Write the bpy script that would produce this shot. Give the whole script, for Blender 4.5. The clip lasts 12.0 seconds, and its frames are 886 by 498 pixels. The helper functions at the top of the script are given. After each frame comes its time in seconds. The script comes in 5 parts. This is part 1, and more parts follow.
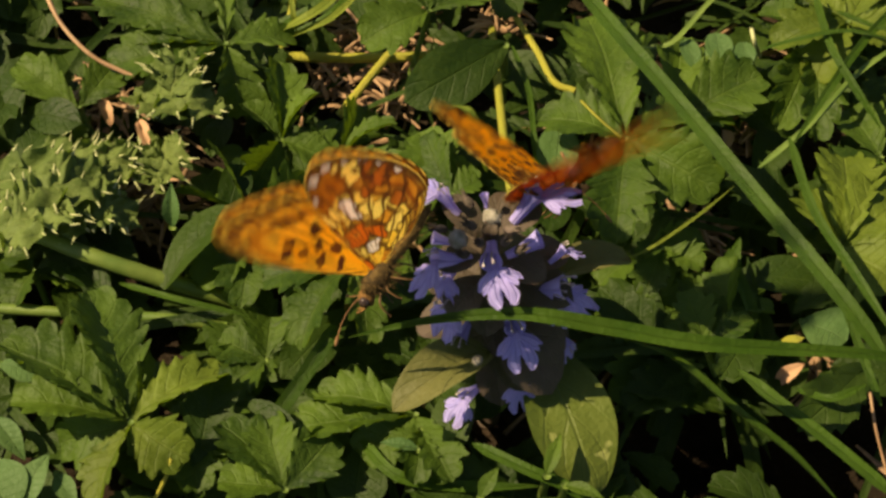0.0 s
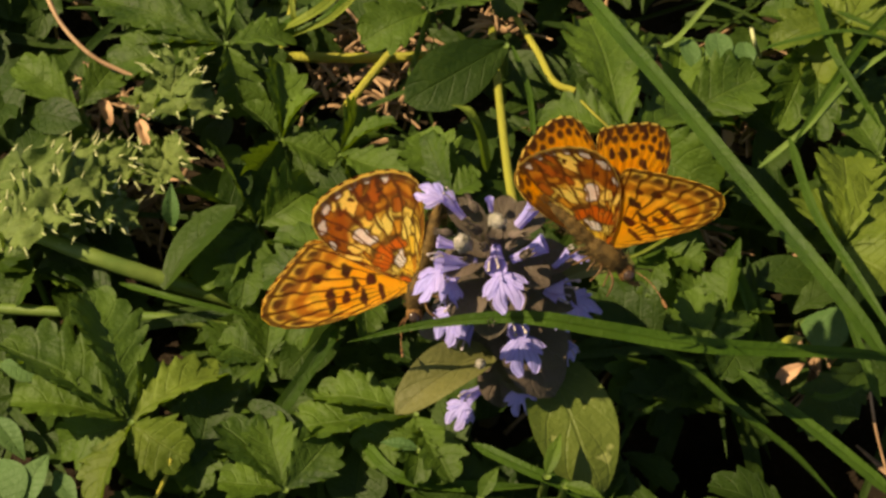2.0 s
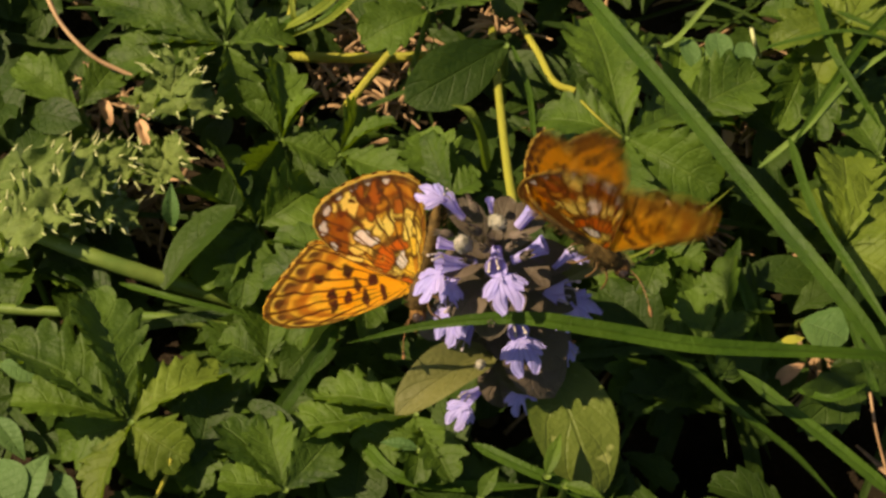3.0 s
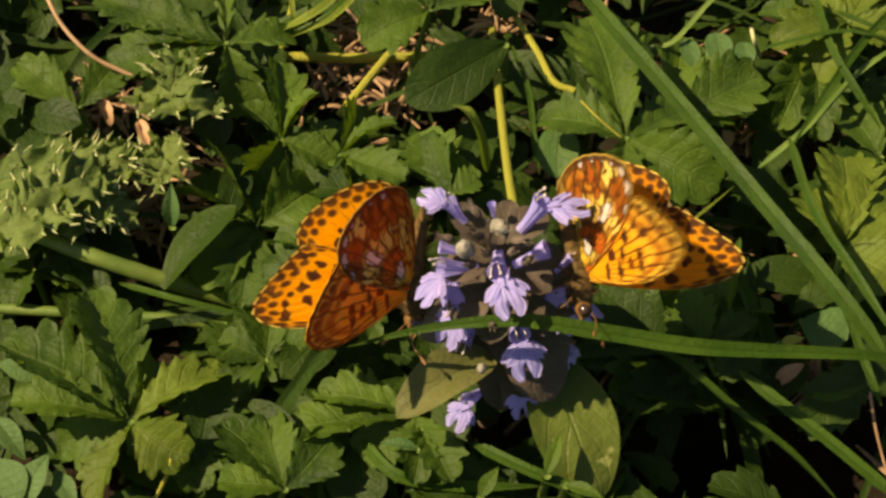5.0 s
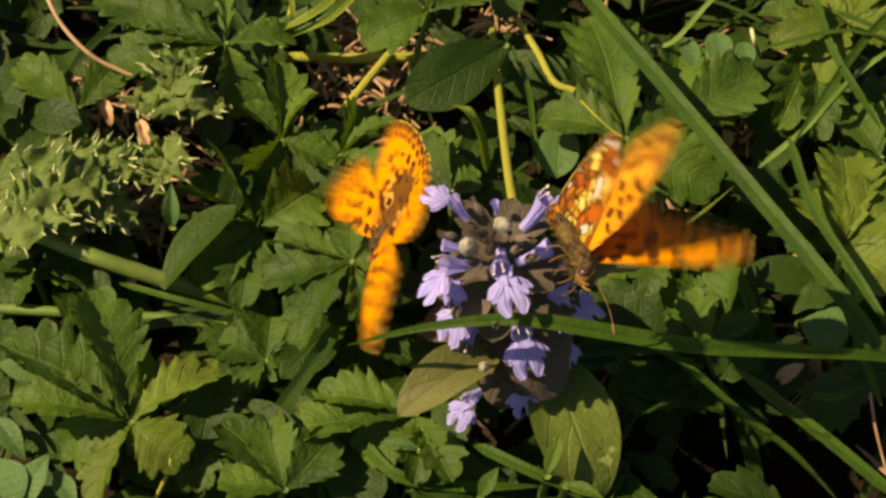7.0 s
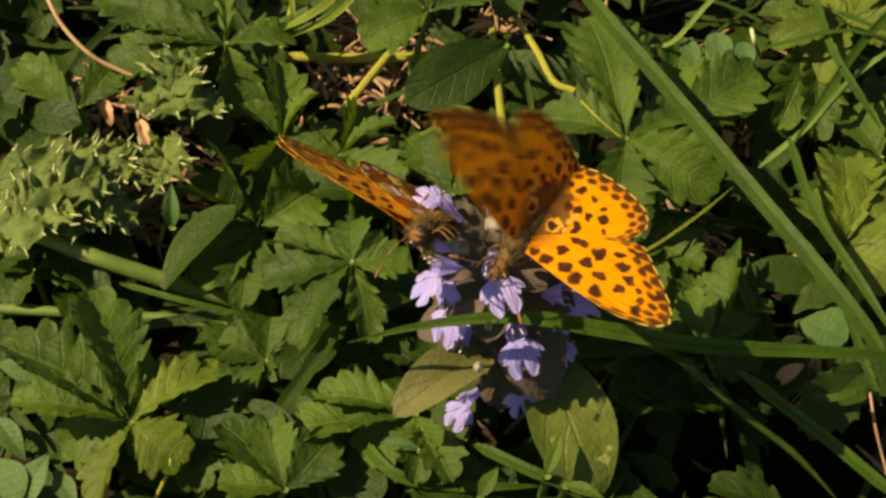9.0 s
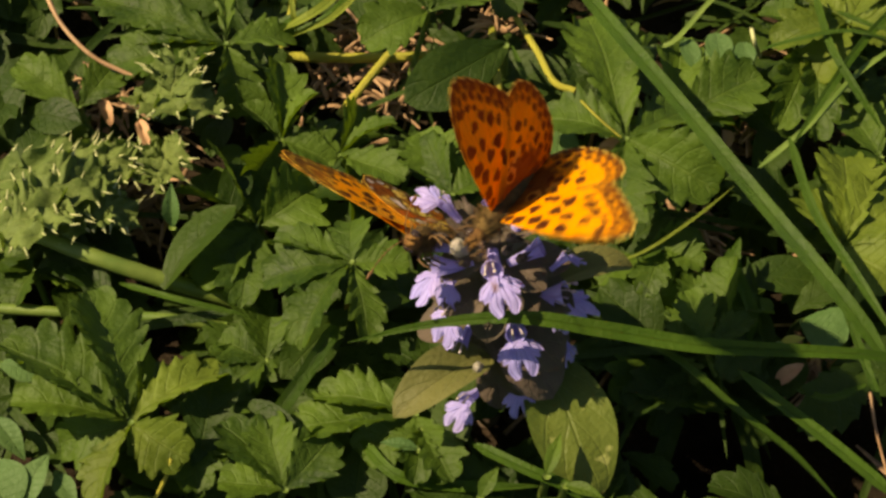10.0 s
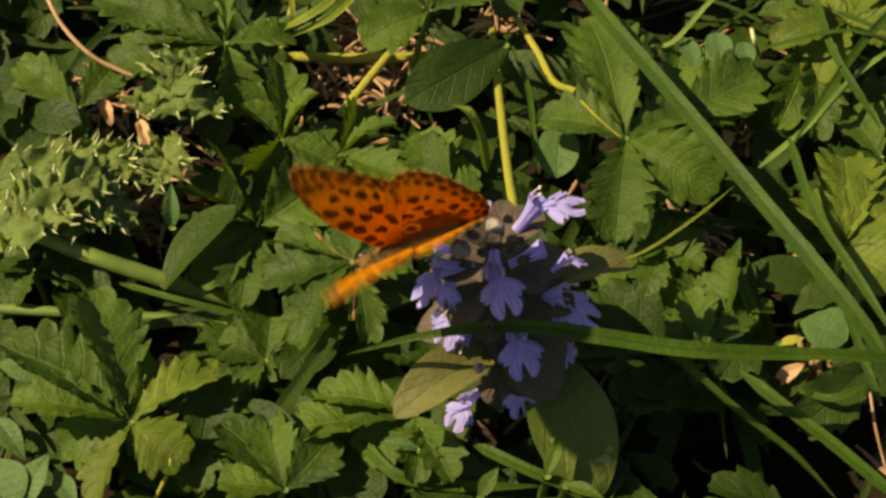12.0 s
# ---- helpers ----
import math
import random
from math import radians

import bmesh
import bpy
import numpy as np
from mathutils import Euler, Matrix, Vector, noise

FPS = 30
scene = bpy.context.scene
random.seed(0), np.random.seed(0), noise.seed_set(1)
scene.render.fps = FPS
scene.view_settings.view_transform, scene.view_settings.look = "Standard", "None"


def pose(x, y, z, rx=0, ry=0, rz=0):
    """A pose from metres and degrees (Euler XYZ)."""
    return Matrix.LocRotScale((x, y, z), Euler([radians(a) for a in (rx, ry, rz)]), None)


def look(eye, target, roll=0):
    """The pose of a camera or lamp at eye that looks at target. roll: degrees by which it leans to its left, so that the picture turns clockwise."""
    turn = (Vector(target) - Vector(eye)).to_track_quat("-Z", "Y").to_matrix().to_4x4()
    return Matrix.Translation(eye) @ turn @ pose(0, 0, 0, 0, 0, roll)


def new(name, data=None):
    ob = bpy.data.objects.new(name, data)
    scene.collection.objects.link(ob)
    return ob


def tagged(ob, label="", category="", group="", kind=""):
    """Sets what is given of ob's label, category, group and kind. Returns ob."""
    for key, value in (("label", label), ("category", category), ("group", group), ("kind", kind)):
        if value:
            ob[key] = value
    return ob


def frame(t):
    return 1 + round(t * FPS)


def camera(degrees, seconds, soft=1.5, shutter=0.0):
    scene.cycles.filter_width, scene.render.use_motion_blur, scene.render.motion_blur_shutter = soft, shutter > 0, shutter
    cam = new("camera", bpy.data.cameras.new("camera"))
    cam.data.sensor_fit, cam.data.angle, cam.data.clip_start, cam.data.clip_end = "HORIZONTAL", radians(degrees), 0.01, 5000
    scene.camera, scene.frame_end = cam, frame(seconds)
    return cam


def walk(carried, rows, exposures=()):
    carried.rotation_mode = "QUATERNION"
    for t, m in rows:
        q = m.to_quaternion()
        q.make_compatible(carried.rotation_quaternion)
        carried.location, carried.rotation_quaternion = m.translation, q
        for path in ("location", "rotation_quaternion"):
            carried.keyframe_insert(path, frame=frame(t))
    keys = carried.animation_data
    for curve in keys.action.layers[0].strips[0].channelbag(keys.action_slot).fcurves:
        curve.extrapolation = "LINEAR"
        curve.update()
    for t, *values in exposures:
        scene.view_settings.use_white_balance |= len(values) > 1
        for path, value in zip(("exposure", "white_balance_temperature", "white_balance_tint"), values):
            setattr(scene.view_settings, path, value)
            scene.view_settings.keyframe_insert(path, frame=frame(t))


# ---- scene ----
cam = camera(26.0, 12.0, soft=2.8, shutter=0.8)
EYE, AIM = (0.0, -0.13913, 0.23870), (0.0, 0.0, 0.040)
walk(cam, [(0.0, look(EYE, AIM)), (12.0, look(EYE, AIM))], exposures=[(0.0, 0.92, 8000, 10), (12.0, 0.92, 8000, 10)])

# ---- light: a low warm sun from beyond the flower, and the open sky ----
SUN_TO = Vector((-0.62, -0.02, 0.78)).normalized()
world = bpy.data.worlds.new("sky")
scene.world = world
world.use_nodes = True
sky = world.node_tree.nodes.new("ShaderNodeTexSky")
sky.sky_type, sky.sun_disc = "NISHITA", False
sky.sun_elevation = math.asin(SUN_TO.z)
sky.sun_rotation = math.atan2(SUN_TO.x, SUN_TO.y)
back = world.node_tree.nodes["Background"]
world.node_tree.links.new(sky.outputs[0], back.inputs[0])
back.inputs[1].default_value = 0.055
sun = new("sun", bpy.data.lights.new("sun", "SUN"))
sun.data.energy, sun.data.angle, sun.data.color = 4.9, radians(0.6), (1.0, 0.86, 0.62)
sun.matrix_world = look(SUN_TO * 3, (0, 0, 0))

MM = 0.001


def V(p):
    """A place given in millimetres."""
    return Vector(p) * MM


# ---- materials ----
def mat(name):
    m = bpy.data.materials.new(name)
    m.use_nodes = True
    m.node_tree.nodes.clear()
    return m, m.node_tree.nodes, m.node_tree.links


def maths(ns, ls, op, a, b=None, c=None, clamp=False):
    n = ns.new("ShaderNodeMath")
    n.operation, n.use_clamp = op, clamp
    for k, v in enumerate((a, b, c)):
        if v is None:
            continue
        if isinstance(v, (int, float)):
            n.inputs[k].default_value = v
        else:
            ls.new(v, n.inputs[k])
    return n.outputs[0]


def blend(ns, ls, fac, a, b):
    n = ns.new("ShaderNodeMix")
    n.data_type = "RGBA"
    for k, v in ((0, fac), (6, a), (7, b)):
        if isinstance(v, (int, float)):
            n.inputs[k].default_value = v
        elif isinstance(v, tuple):
            n.inputs[k].default_value = (*v, 1.0)
        else:
            ls.new(v, n.inputs[k])
    return n.outputs[2]


def noise_tex(ns, ls, scale, detail=3.0, vector=None):
    n = ns.new("ShaderNodeTexNoise")
    n.inputs["Scale"].default_value, n.inputs["Detail"].default_value = scale, detail
    if vector is None:
        vector = ns.new("ShaderNodeTexCoord").outputs["Object"]
    ls.new(vector, n.inputs["Vector"])
    return n.outputs["Fac"]


def span(ns, ls, x, lo, hi, a=0.0, b=1.0):
    n = ns.new("ShaderNodeMapRange")
    n.interpolation_type = "SMOOTHSTEP"
    ls.new(x, n.inputs[0])
    for k, v in enumerate((lo, hi, a, b)):
        n.inputs[k + 1].default_value = v
    return n.outputs[0]


def leaf_shader(ns, ls, color, glow, share, rough, height, depth, gloss=0.35):
    """A thin sheet that reflects at its face and lets light through."""
    out = ns.new("ShaderNodeOutputMaterial")
    p = ns.new("ShaderNodeBsdfPrincipled")
    ls.new(color, p.inputs["Base Color"])
    p.inputs["Specular IOR Level"].default_value = gloss
    if isinstance(rough, float):
        p.inputs["Roughness"].default_value = rough
    else:
        ls.new(rough, p.inputs["Roughness"])
    tr = ns.new("ShaderNodeBsdfTranslucent")
    ls.new(glow, tr.inputs[0])
    mix = ns.new("ShaderNodeMixShader")
    mix.inputs[0].default_value = share
    ls.new(p.outputs[0], mix.inputs[1])
    ls.new(tr.outputs[0], mix.inputs[2])
    ls.new(mix.outputs[0], out.inputs[0])
    if height is not None:
        b = ns.new("ShaderNodeBump")
        b.inputs["Distance"].default_value = depth
        b.inputs["Strength"].default_value = 0.7
        ls.new(height, b.inputs["Height"])
        ls.new(b.outputs[0], p.inputs["Normal"])
        ls.new(b.outputs[0], tr.inputs["Normal"])


def leaf_mat(name, deep, pale, vein, veins=7.0, slant=1.2, share=0.3, rough=0.5, parallel=False, spots=0.0):
    """Green blade: coordinates 'blade' run along and across each leaf."""
    m, ns, ls = mat(name)
    at = ns.new("ShaderNodeAttribute")
    at.attribute_name = "blade"
    sep = ns.new("ShaderNodeSeparateXYZ")
    ls.new(at.outputs["Vector"], sep.inputs[0])
    u, v = sep.outputs[0], sep.outputs[1]
    info = ns.new("ShaderNodeObjectInfo")
    geo = ns.new("ShaderNodeNewGeometry")
    rnd = maths(ns, ls, "FRACT", maths(ns, ls, "ADD", info.outputs["Random"], geo.outputs["Random Per Island"]))
    av = maths(ns, ls, "ABSOLUTE", v)
    big = noise_tex(ns, ls, 170.0, 3.0)
    fine = noise_tex(ns, ls, 1500.0, 2.0)
    tone = maths(ns, ls, "ADD", maths(ns, ls, "MULTIPLY", rnd, 0.55), maths(ns, ls, "MULTIPLY", span(ns, ls, big, 0.3, 0.7), 0.45))
    base = blend(ns, ls, tone, deep, pale)
    if parallel:
        lines = maths(ns, ls, "SINE", maths(ns, ls, "MULTIPLY", v, 26.0))
        line = span(ns, ls, lines, 0.2, 1.0)
        mid = span(ns, ls, av, 0.0, 0.12, 1.0, 0.0)
        vf = maths(ns, ls, "MAXIMUM", maths(ns, ls, "MULTIPLY", line, 0.35), maths(ns, ls, "MULTIPLY", mid, 0.7))
    else:
        wob = maths(ns, ls, "MULTIPLY", big, 0.6)
        run = maths(ns, ls, "FRACT", maths(ns, ls, "ADD", maths(ns, ls, "MULTIPLY", maths(ns, ls, "SUBTRACT", u, maths(ns, ls, "MULTIPLY", av, slant / veins)), veins), wob))
        side = span(ns, ls, maths(ns, ls, "ABSOLUTE", maths(ns, ls, "SUBTRACT", run, 0.5)), 0.0, 0.10, 1.0, 0.0)
        side = maths(ns, ls, "MULTIPLY", side, span(ns, ls, av, 0.6, 1.0, 1.0, 0.2))
        mid = span(ns, ls, av, 0.01, 0.055, 1.0, 0.0)
        vf = maths(ns, ls, "MAXIMUM", maths(ns, ls, "MULTIPLY", side, 0.55), mid)
    color = blend(ns, ls, maths(ns, ls, "MULTIPLY", vf, 0.2), base, vein)
    color = blend(ns, ls, maths(ns, ls, "MULTIPLY", span(ns, ls, fine, 0.45, 0.75), 0.35), color, pale)
    dust = noise_tex(ns, ls, 3600.0, 1.0)
    color = blend(ns, ls, maths(ns, ls, "MULTIPLY", span(ns, ls, dust, 0.64, 0.76), 0.32), color, vein)
    blot = noise_tex(ns, ls, 60.0, 2.0)
    color = blend(ns, ls, maths(ns, ls, "MULTIPLY", span(ns, ls, blot, 0.5, 0.75), 0.4), color, (deep[0] * 1.5, deep[1] * 1.1, deep[2]))
    if spots:
        marks = noise_tex(ns, ls, 420.0, 1.0)
        color = blend(ns, ls, maths(ns, ls, "MULTIPLY", span(ns, ls, marks, 0.66, 0.74), spots), color, (0.34, 0.36, 0.12))
    glow = blend(ns, ls, 0.6, color, (0.20, 0.32, 0.012))
    height = maths(ns, ls, "ADD", maths(ns, ls, "MULTIPLY", vf, -0.45), maths(ns, ls, "MULTIPLY", fine, 0.7))
    height = maths(ns, ls, "ADD", height, maths(ns, ls, "MULTIPLY", big, 1.2))
    rg = maths(ns, ls, "ADD", rough - 0.08, maths(ns, ls, "MULTIPLY", big, 0.3))
    leaf_shader(ns, ls, color, glow, share, rg, height, 0.00038, 0.2)
    return m


def plain_mat(name, a, b, scale=300.0, rough=0.7, share=0.0, bump=0.0002, stretch=None, gloss=0.3):
    m, ns, ls = mat(name)
    vec = None
    if stretch:
        at = ns.new("ShaderNodeAttribute")
        at.attribute_name = "blade"
        mp = ns.new("ShaderNodeMapping")
        mp.inputs["Scale"].default_value = stretch
        ls.new(at.outputs["Vector"], mp.inputs[0])
        vec = mp.outputs[0]
    info = ns.new("ShaderNodeObjectInfo")
    geo = ns.new("ShaderNodeNewGeometry")
    rnd = maths(ns, ls, "FRACT", maths(ns, ls, "ADD", info.outputs["Random"], geo.outputs["Random Per Island"]))
    big = noise_tex(ns, ls, scale, 4.0, vec)
    fine = noise_tex(ns, ls, scale * 6, 2.0)
    t = maths(ns, ls, "ADD", maths(ns, ls, "MULTIPLY", span(ns, ls, big, 0.3, 0.7), 0.6), maths(ns, ls, "MULTIPLY", rnd, 0.4))
    col = blend(ns, ls, t, a, b)
    h = maths(ns, ls, "ADD", big, maths(ns, ls, "MULTIPLY", fine, 0.4))
    leaf_shader(ns, ls, col, col, share, rough, h, bump, gloss)
    return m


LEAF = leaf_mat("cinquefoil_leaf", (0.013, 0.034, 0.004), (0.072, 0.126, 0.014), (0.12, 0.175, 0.035), 6.0, 1.6, 0.30)
# a paler, yellower version of the cinquefoil green
PALE_LEAF = leaf_mat("young_leaf", (0.042, 0.072, 0.008), (0.125, 0.175, 0.022), (0.17, 0.21, 0.05), 6.0, 1.6, 0.33)
# the leaf green darkened, so shade near the soil is in the colour
SHADED_GREEN = leaf_mat("low_leaf", (0.010, 0.027, 0.003), (0.034, 0.064, 0.008), (0.06, 0.098, 0.014), 6.0, 1.6, 0.28)
OVAL = leaf_mat("oval_leaf", (0.042, 0.074, 0.010), (0.098, 0.128, 0.024), (0.15, 0.18, 0.04), 4.0, 1.8, 0.25, 0.42, spots=0.55)
TAN = leaf_mat("tan_leaf", (0.062, 0.072, 0.020), (0.125, 0.122, 0.040), (0.17, 0.17, 0.06), 4.0, 1.8, 0.22, 0.5)
ROUND = leaf_mat("clover_leaf", (0.050, 0.11, 0.030), (0.085, 0.155, 0.050), (0.13, 0.20, 0.07), 8.0, 1.0, 0.3)
BRACT = leaf_mat("bract", (0.050, 0.041, 0.030), (0.120, 0.088, 0.068), (0.14, 0.115, 0.075), 4.0, 1.5, 0.22, 0.55)
THISTLE = leaf_mat("thistle_leaf", (0.050, 0.085, 0.016), (0.135, 0.185, 0.050), (0.30, 0.34, 0.13), 9.0, 2.0, 0.25, 0.6)
GRASS = leaf_mat("grass_blade", (0.020, 0.054, 0.004), (0.052, 0.106, 0.009), (0.09, 0.145, 0.022), share=0.3, rough=0.42, parallel=True)
PALE_GRASS = leaf_mat("young_grass", (0.085, 0.135, 0.014), (0.19, 0.235, 0.035), (0.26, 0.29, 0.06), share=0.35, rough=0.5, parallel=True)
STALK = plain_mat("yellow_stalk", (0.26, 0.28, 0.03), (0.42, 0.38, 0.06), 220.0, 0.5, 0.15, 0.0002, (3.0, 40.0, 1.0))
GREEN_STALK = plain_mat("green_stalk", (0.07, 0.125, 0.022), (0.135, 0.19, 0.04), 220.0, 0.5, 0.12, 0.0002)
RED_STALK = plain_mat("brown_stalk", (0.22, 0.12, 0.06), (0.42, 0.27, 0.15), 300.0, 0.5, 0.1)
SPINE = plain_mat("pale_spine", (0.34, 0.38, 0.16), (0.50, 0.50, 0.26), 300.0, 0.5, 0.2)
STRAW = plain_mat("dry_straw", (0.12, 0.07, 0.035), (0.42, 0.26, 0.15), 400.0, 0.7, 0.12)
DRY = plain_mat("dead_leaf", (0.30, 0.15, 0.07), (0.52, 0.32, 0.19), 260.0, 0.7, 0.2)
CALYX = plain_mat("calyx", (0.055, 0.050, 0.030), (0.16, 0.12, 0.10), 900.0, 0.8, 0.2, 0.0004)
HAIRY = plain_mat("hairy_bud", (0.20, 0.19, 0.13), (0.42, 0.38, 0.34), 900.0, 0.8, 0.2, 0.0004)


def soil_mat():
    m, ns, ls = mat("soil")
    co = ns.new("ShaderNodeTexCoord").outputs["Object"]
    big, fine = noise_tex(ns, ls, 60.0, 5.0, co), noise_tex(ns, ls, 700.0, 4.0, co)
    # brown soil taken near black: the deep shade under plants is painted in
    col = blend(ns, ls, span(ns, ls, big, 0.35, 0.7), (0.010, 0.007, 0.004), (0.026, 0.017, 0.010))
    col = blend(ns, ls, span(ns, ls, fine, 0.58, 0.8, 0.0, 0.5), col, (0.09, 0.055, 0.035))
    leaf_shader(ns, ls, col, col, 0.0, 0.9, maths(ns, ls, "ADD", big, fine), 0.002, 0.1)
    return m


def petal_mat():
    """Blue-violet lip with darker lines along it and a pale middle."""
    m, ns, ls = mat("bugle_petal")
    at = ns.new("ShaderNodeAttribute")
    at.attribute_name = "blade"
    sep = ns.new("ShaderNodeSeparateXYZ")
    ls.new(at.outputs["Vector"], sep.inputs[0])
    u, v = sep.outputs[0], sep.outputs[1]
    info = ns.new("ShaderNodeObjectInfo")
    big = noise_tex(ns, ls, 420.0, 3.0)
    base = blend(ns, ls, maths(ns, ls, "ADD", maths(ns, ls, "MULTIPLY", big, 0.6), maths(ns, ls, "MULTIPLY", info.outputs["Random"], 0.4)), (0.34, 0.34, 0.80), (0.58, 0.48, 0.90))
    lines = span(ns, ls, maths(ns, ls, "SINE", maths(ns, ls, "ADD", maths(ns, ls, "MULTIPLY", v, 15.0), maths(ns, ls, "MULTIPLY", big, 3.0))), 0.55, 1.0)
    col = blend(ns, ls, maths(ns, ls, "MULTIPLY", lines, 0.4), base, (0.15, 0.11, 0.46))
    pale = maths(ns, ls, "MULTIPLY", span(ns, ls, u, 0.0, 0.45, 1.0, 0.0), 0.6)
    col = blend(ns, ls, pale, col, (0.52, 0.45, 0.80))
    leaf_shader(ns, ls, col, col, 0.42, 0.55, maths(ns, ls, "ADD", lines, big), 0.0002, 0.25)
    return m


def wing_mat():
    """Scaly wing: the pattern is the wing's own pigment, laid on it point by point."""
    m, ns, ls = mat("wing_scales")
    at = ns.new("ShaderNodeAttribute")
    at.attribute_name = "pigment"
    fine = noise_tex(ns, ls, 5000.0, 2.0)
    big = noise_tex(ns, ls, 500.0, 3.0)
    col = blend(ns, ls, maths(ns, ls, "MULTIPLY", span(ns, ls, fine, 0.35, 0.75), 0.22), at.outputs["Color"], (0.20, 0.08, 0.01))
    col = blend(ns, ls, maths(ns, ls, "MULTIPLY", span(ns, ls, big, 0.45, 0.8), 0.16), col, (0.70, 0.30, 0.02))
    glow = blend(ns, ls, 0.45, col, (1.0, 0.27, 0.004))
    leaf_shader(ns, ls, col, glow, 0.42, 0.6, maths(ns, ls, "ADD", fine, big), 0.00012, 0.2)
    return m


SOIL, PETAL, WING = soil_mat(), petal_mat(), wing_mat()
FUR = plain_mat("body_fur", (0.035, 0.022, 0.008), (0.15, 0.090, 0.024), 900.0, 0.85, 0.1, 0.0004)
FUR_RED = plain_mat("head_fur", (0.09, 0.042, 0.012), (0.22, 0.11, 0.028), 900.0, 0.85, 0.1, 0.0004)
EYE_DARK = plain_mat("eye", (0.02, 0.012, 0.01), (0.05, 0.03, 0.02), 3000.0, 0.15, 0.0, 0.00005, None, 0.6)
ANTENNA = plain_mat("antenna", (0.12, 0.06, 0.025), (0.26, 0.13, 0.05), 800.0, 0.6, 0.1)
LEG = plain_mat("leg", (0.07, 0.038, 0.014), (0.15, 0.08, 0.028), 800.0, 0.6, 0.1)
ANTHER = plain_mat("anther", (0.36, 0.30, 0.34), (0.50, 0.44, 0.40), 900.0, 0.6, 0.1)


# ---- building helpers ----
def mesh_of(name, geo, material):
    verts, faces, blade = geo
    me = bpy.data.meshes.new(name)
    me.from_pydata([tuple(p) for p in verts], [], faces)
    me.polygons.foreach_set("use_smooth", [True] * len(me.polygons))
    if blade is not None:
        a = me.attributes.new("blade", "FLOAT_VECTOR", "POINT")
        a.data.foreach_set("vector", np.array(blade, dtype=np.float32).ravel())
    me.materials.append(material)
    return me


def thing(name, at, label, category, group=""):
    ob = new(name)
    ob.empty_display_size = 0.004
    ob.location = at
    return tagged(ob, label, category, group)


def origin_of(ob):
    p = ob.matrix_basis.translation.copy()
    return p + origin_of(ob.parent) if ob.parent else p


def part(name, geo, material, parent, label="", at=None):
    """One mesh under a thing; its points are places in the world, and its own origin is put at 'at'."""
    base = origin_of(parent)
    at = base if at is None else Vector(at)
    moved = ([Vector(p) - at for p in geo[0]], geo[1], geo[2])
    ob = new(name, mesh_of(name, moved, material))
    ob.parent = parent
    ob.location = at - base
    return tagged(ob, label) if label else ob


def join(*geos):
    verts, faces, blade = [], [], []
    for g in geos:
        n = len(verts)
        verts += list(g[0])
        faces += [tuple(i + n for i in f) for f in g[1]]
        blade += list(g[2]) if g[2] is not None else [(0, 0, 0)] * len(g[0])
    return verts, faces, blade


def moved(geo, m):
    return [m @ Vector(p) for p in geo[0]], geo[1], geo[2]


def grid(fn, nu, nv):
    """A sheet from fn(u, v), u in 0..1 along and v in -1..1 across."""
    verts, blade = [], []
    for i in range(nu + 1):
        for j in range(nv + 1):
            u, v = i / nu, 2 * j / nv - 1
            verts.append(fn(u, v))
            blade.append((u, v, 0))
    w = nv + 1
    faces = [(i * w + j, i * w + j + 1, i * w + w + j + 1, i * w + w + j) for i in range(nu) for j in range(nv)]
    return verts, faces, blade


def curve_at(pts, t):
    """Catmull-Rom through the points, t in 0..1."""
    n = len(pts) - 1
    s = min(max(t, 0.0), 1.0) * n
    i = min(int(s), n - 1)
    f = s - i
    p1, p2 = pts[i], pts[i + 1]
    p0 = pts[i - 1] if i else p1 * 2 - p2
    p3 = pts[i + 2] if i + 2 <= n else p2 * 2 - p1
    return 0.5 * (2 * p1 + (p2 - p0) * f + (2 * p0 - 5 * p1 + 4 * p2 - p3) * f * f + (3 * p1 - 3 * p2 + p3 - p0) * f ** 3)


def axes(d, up=(0, 0, 1), roll=0.0):
    """Unit vectors along d, across it and away from it towards 'up'."""
    d = Vector(d).normalized()
    n = Vector(up) - d * Vector(up).dot(d)
    if n.length < 1e-6:
        n = Vector((0, 1, 0)) - d * d.y
    n = (Matrix.Rotation(radians(roll), 3, d) @ n.normalized())
    return d, n.cross(d).normalized() * -1, n


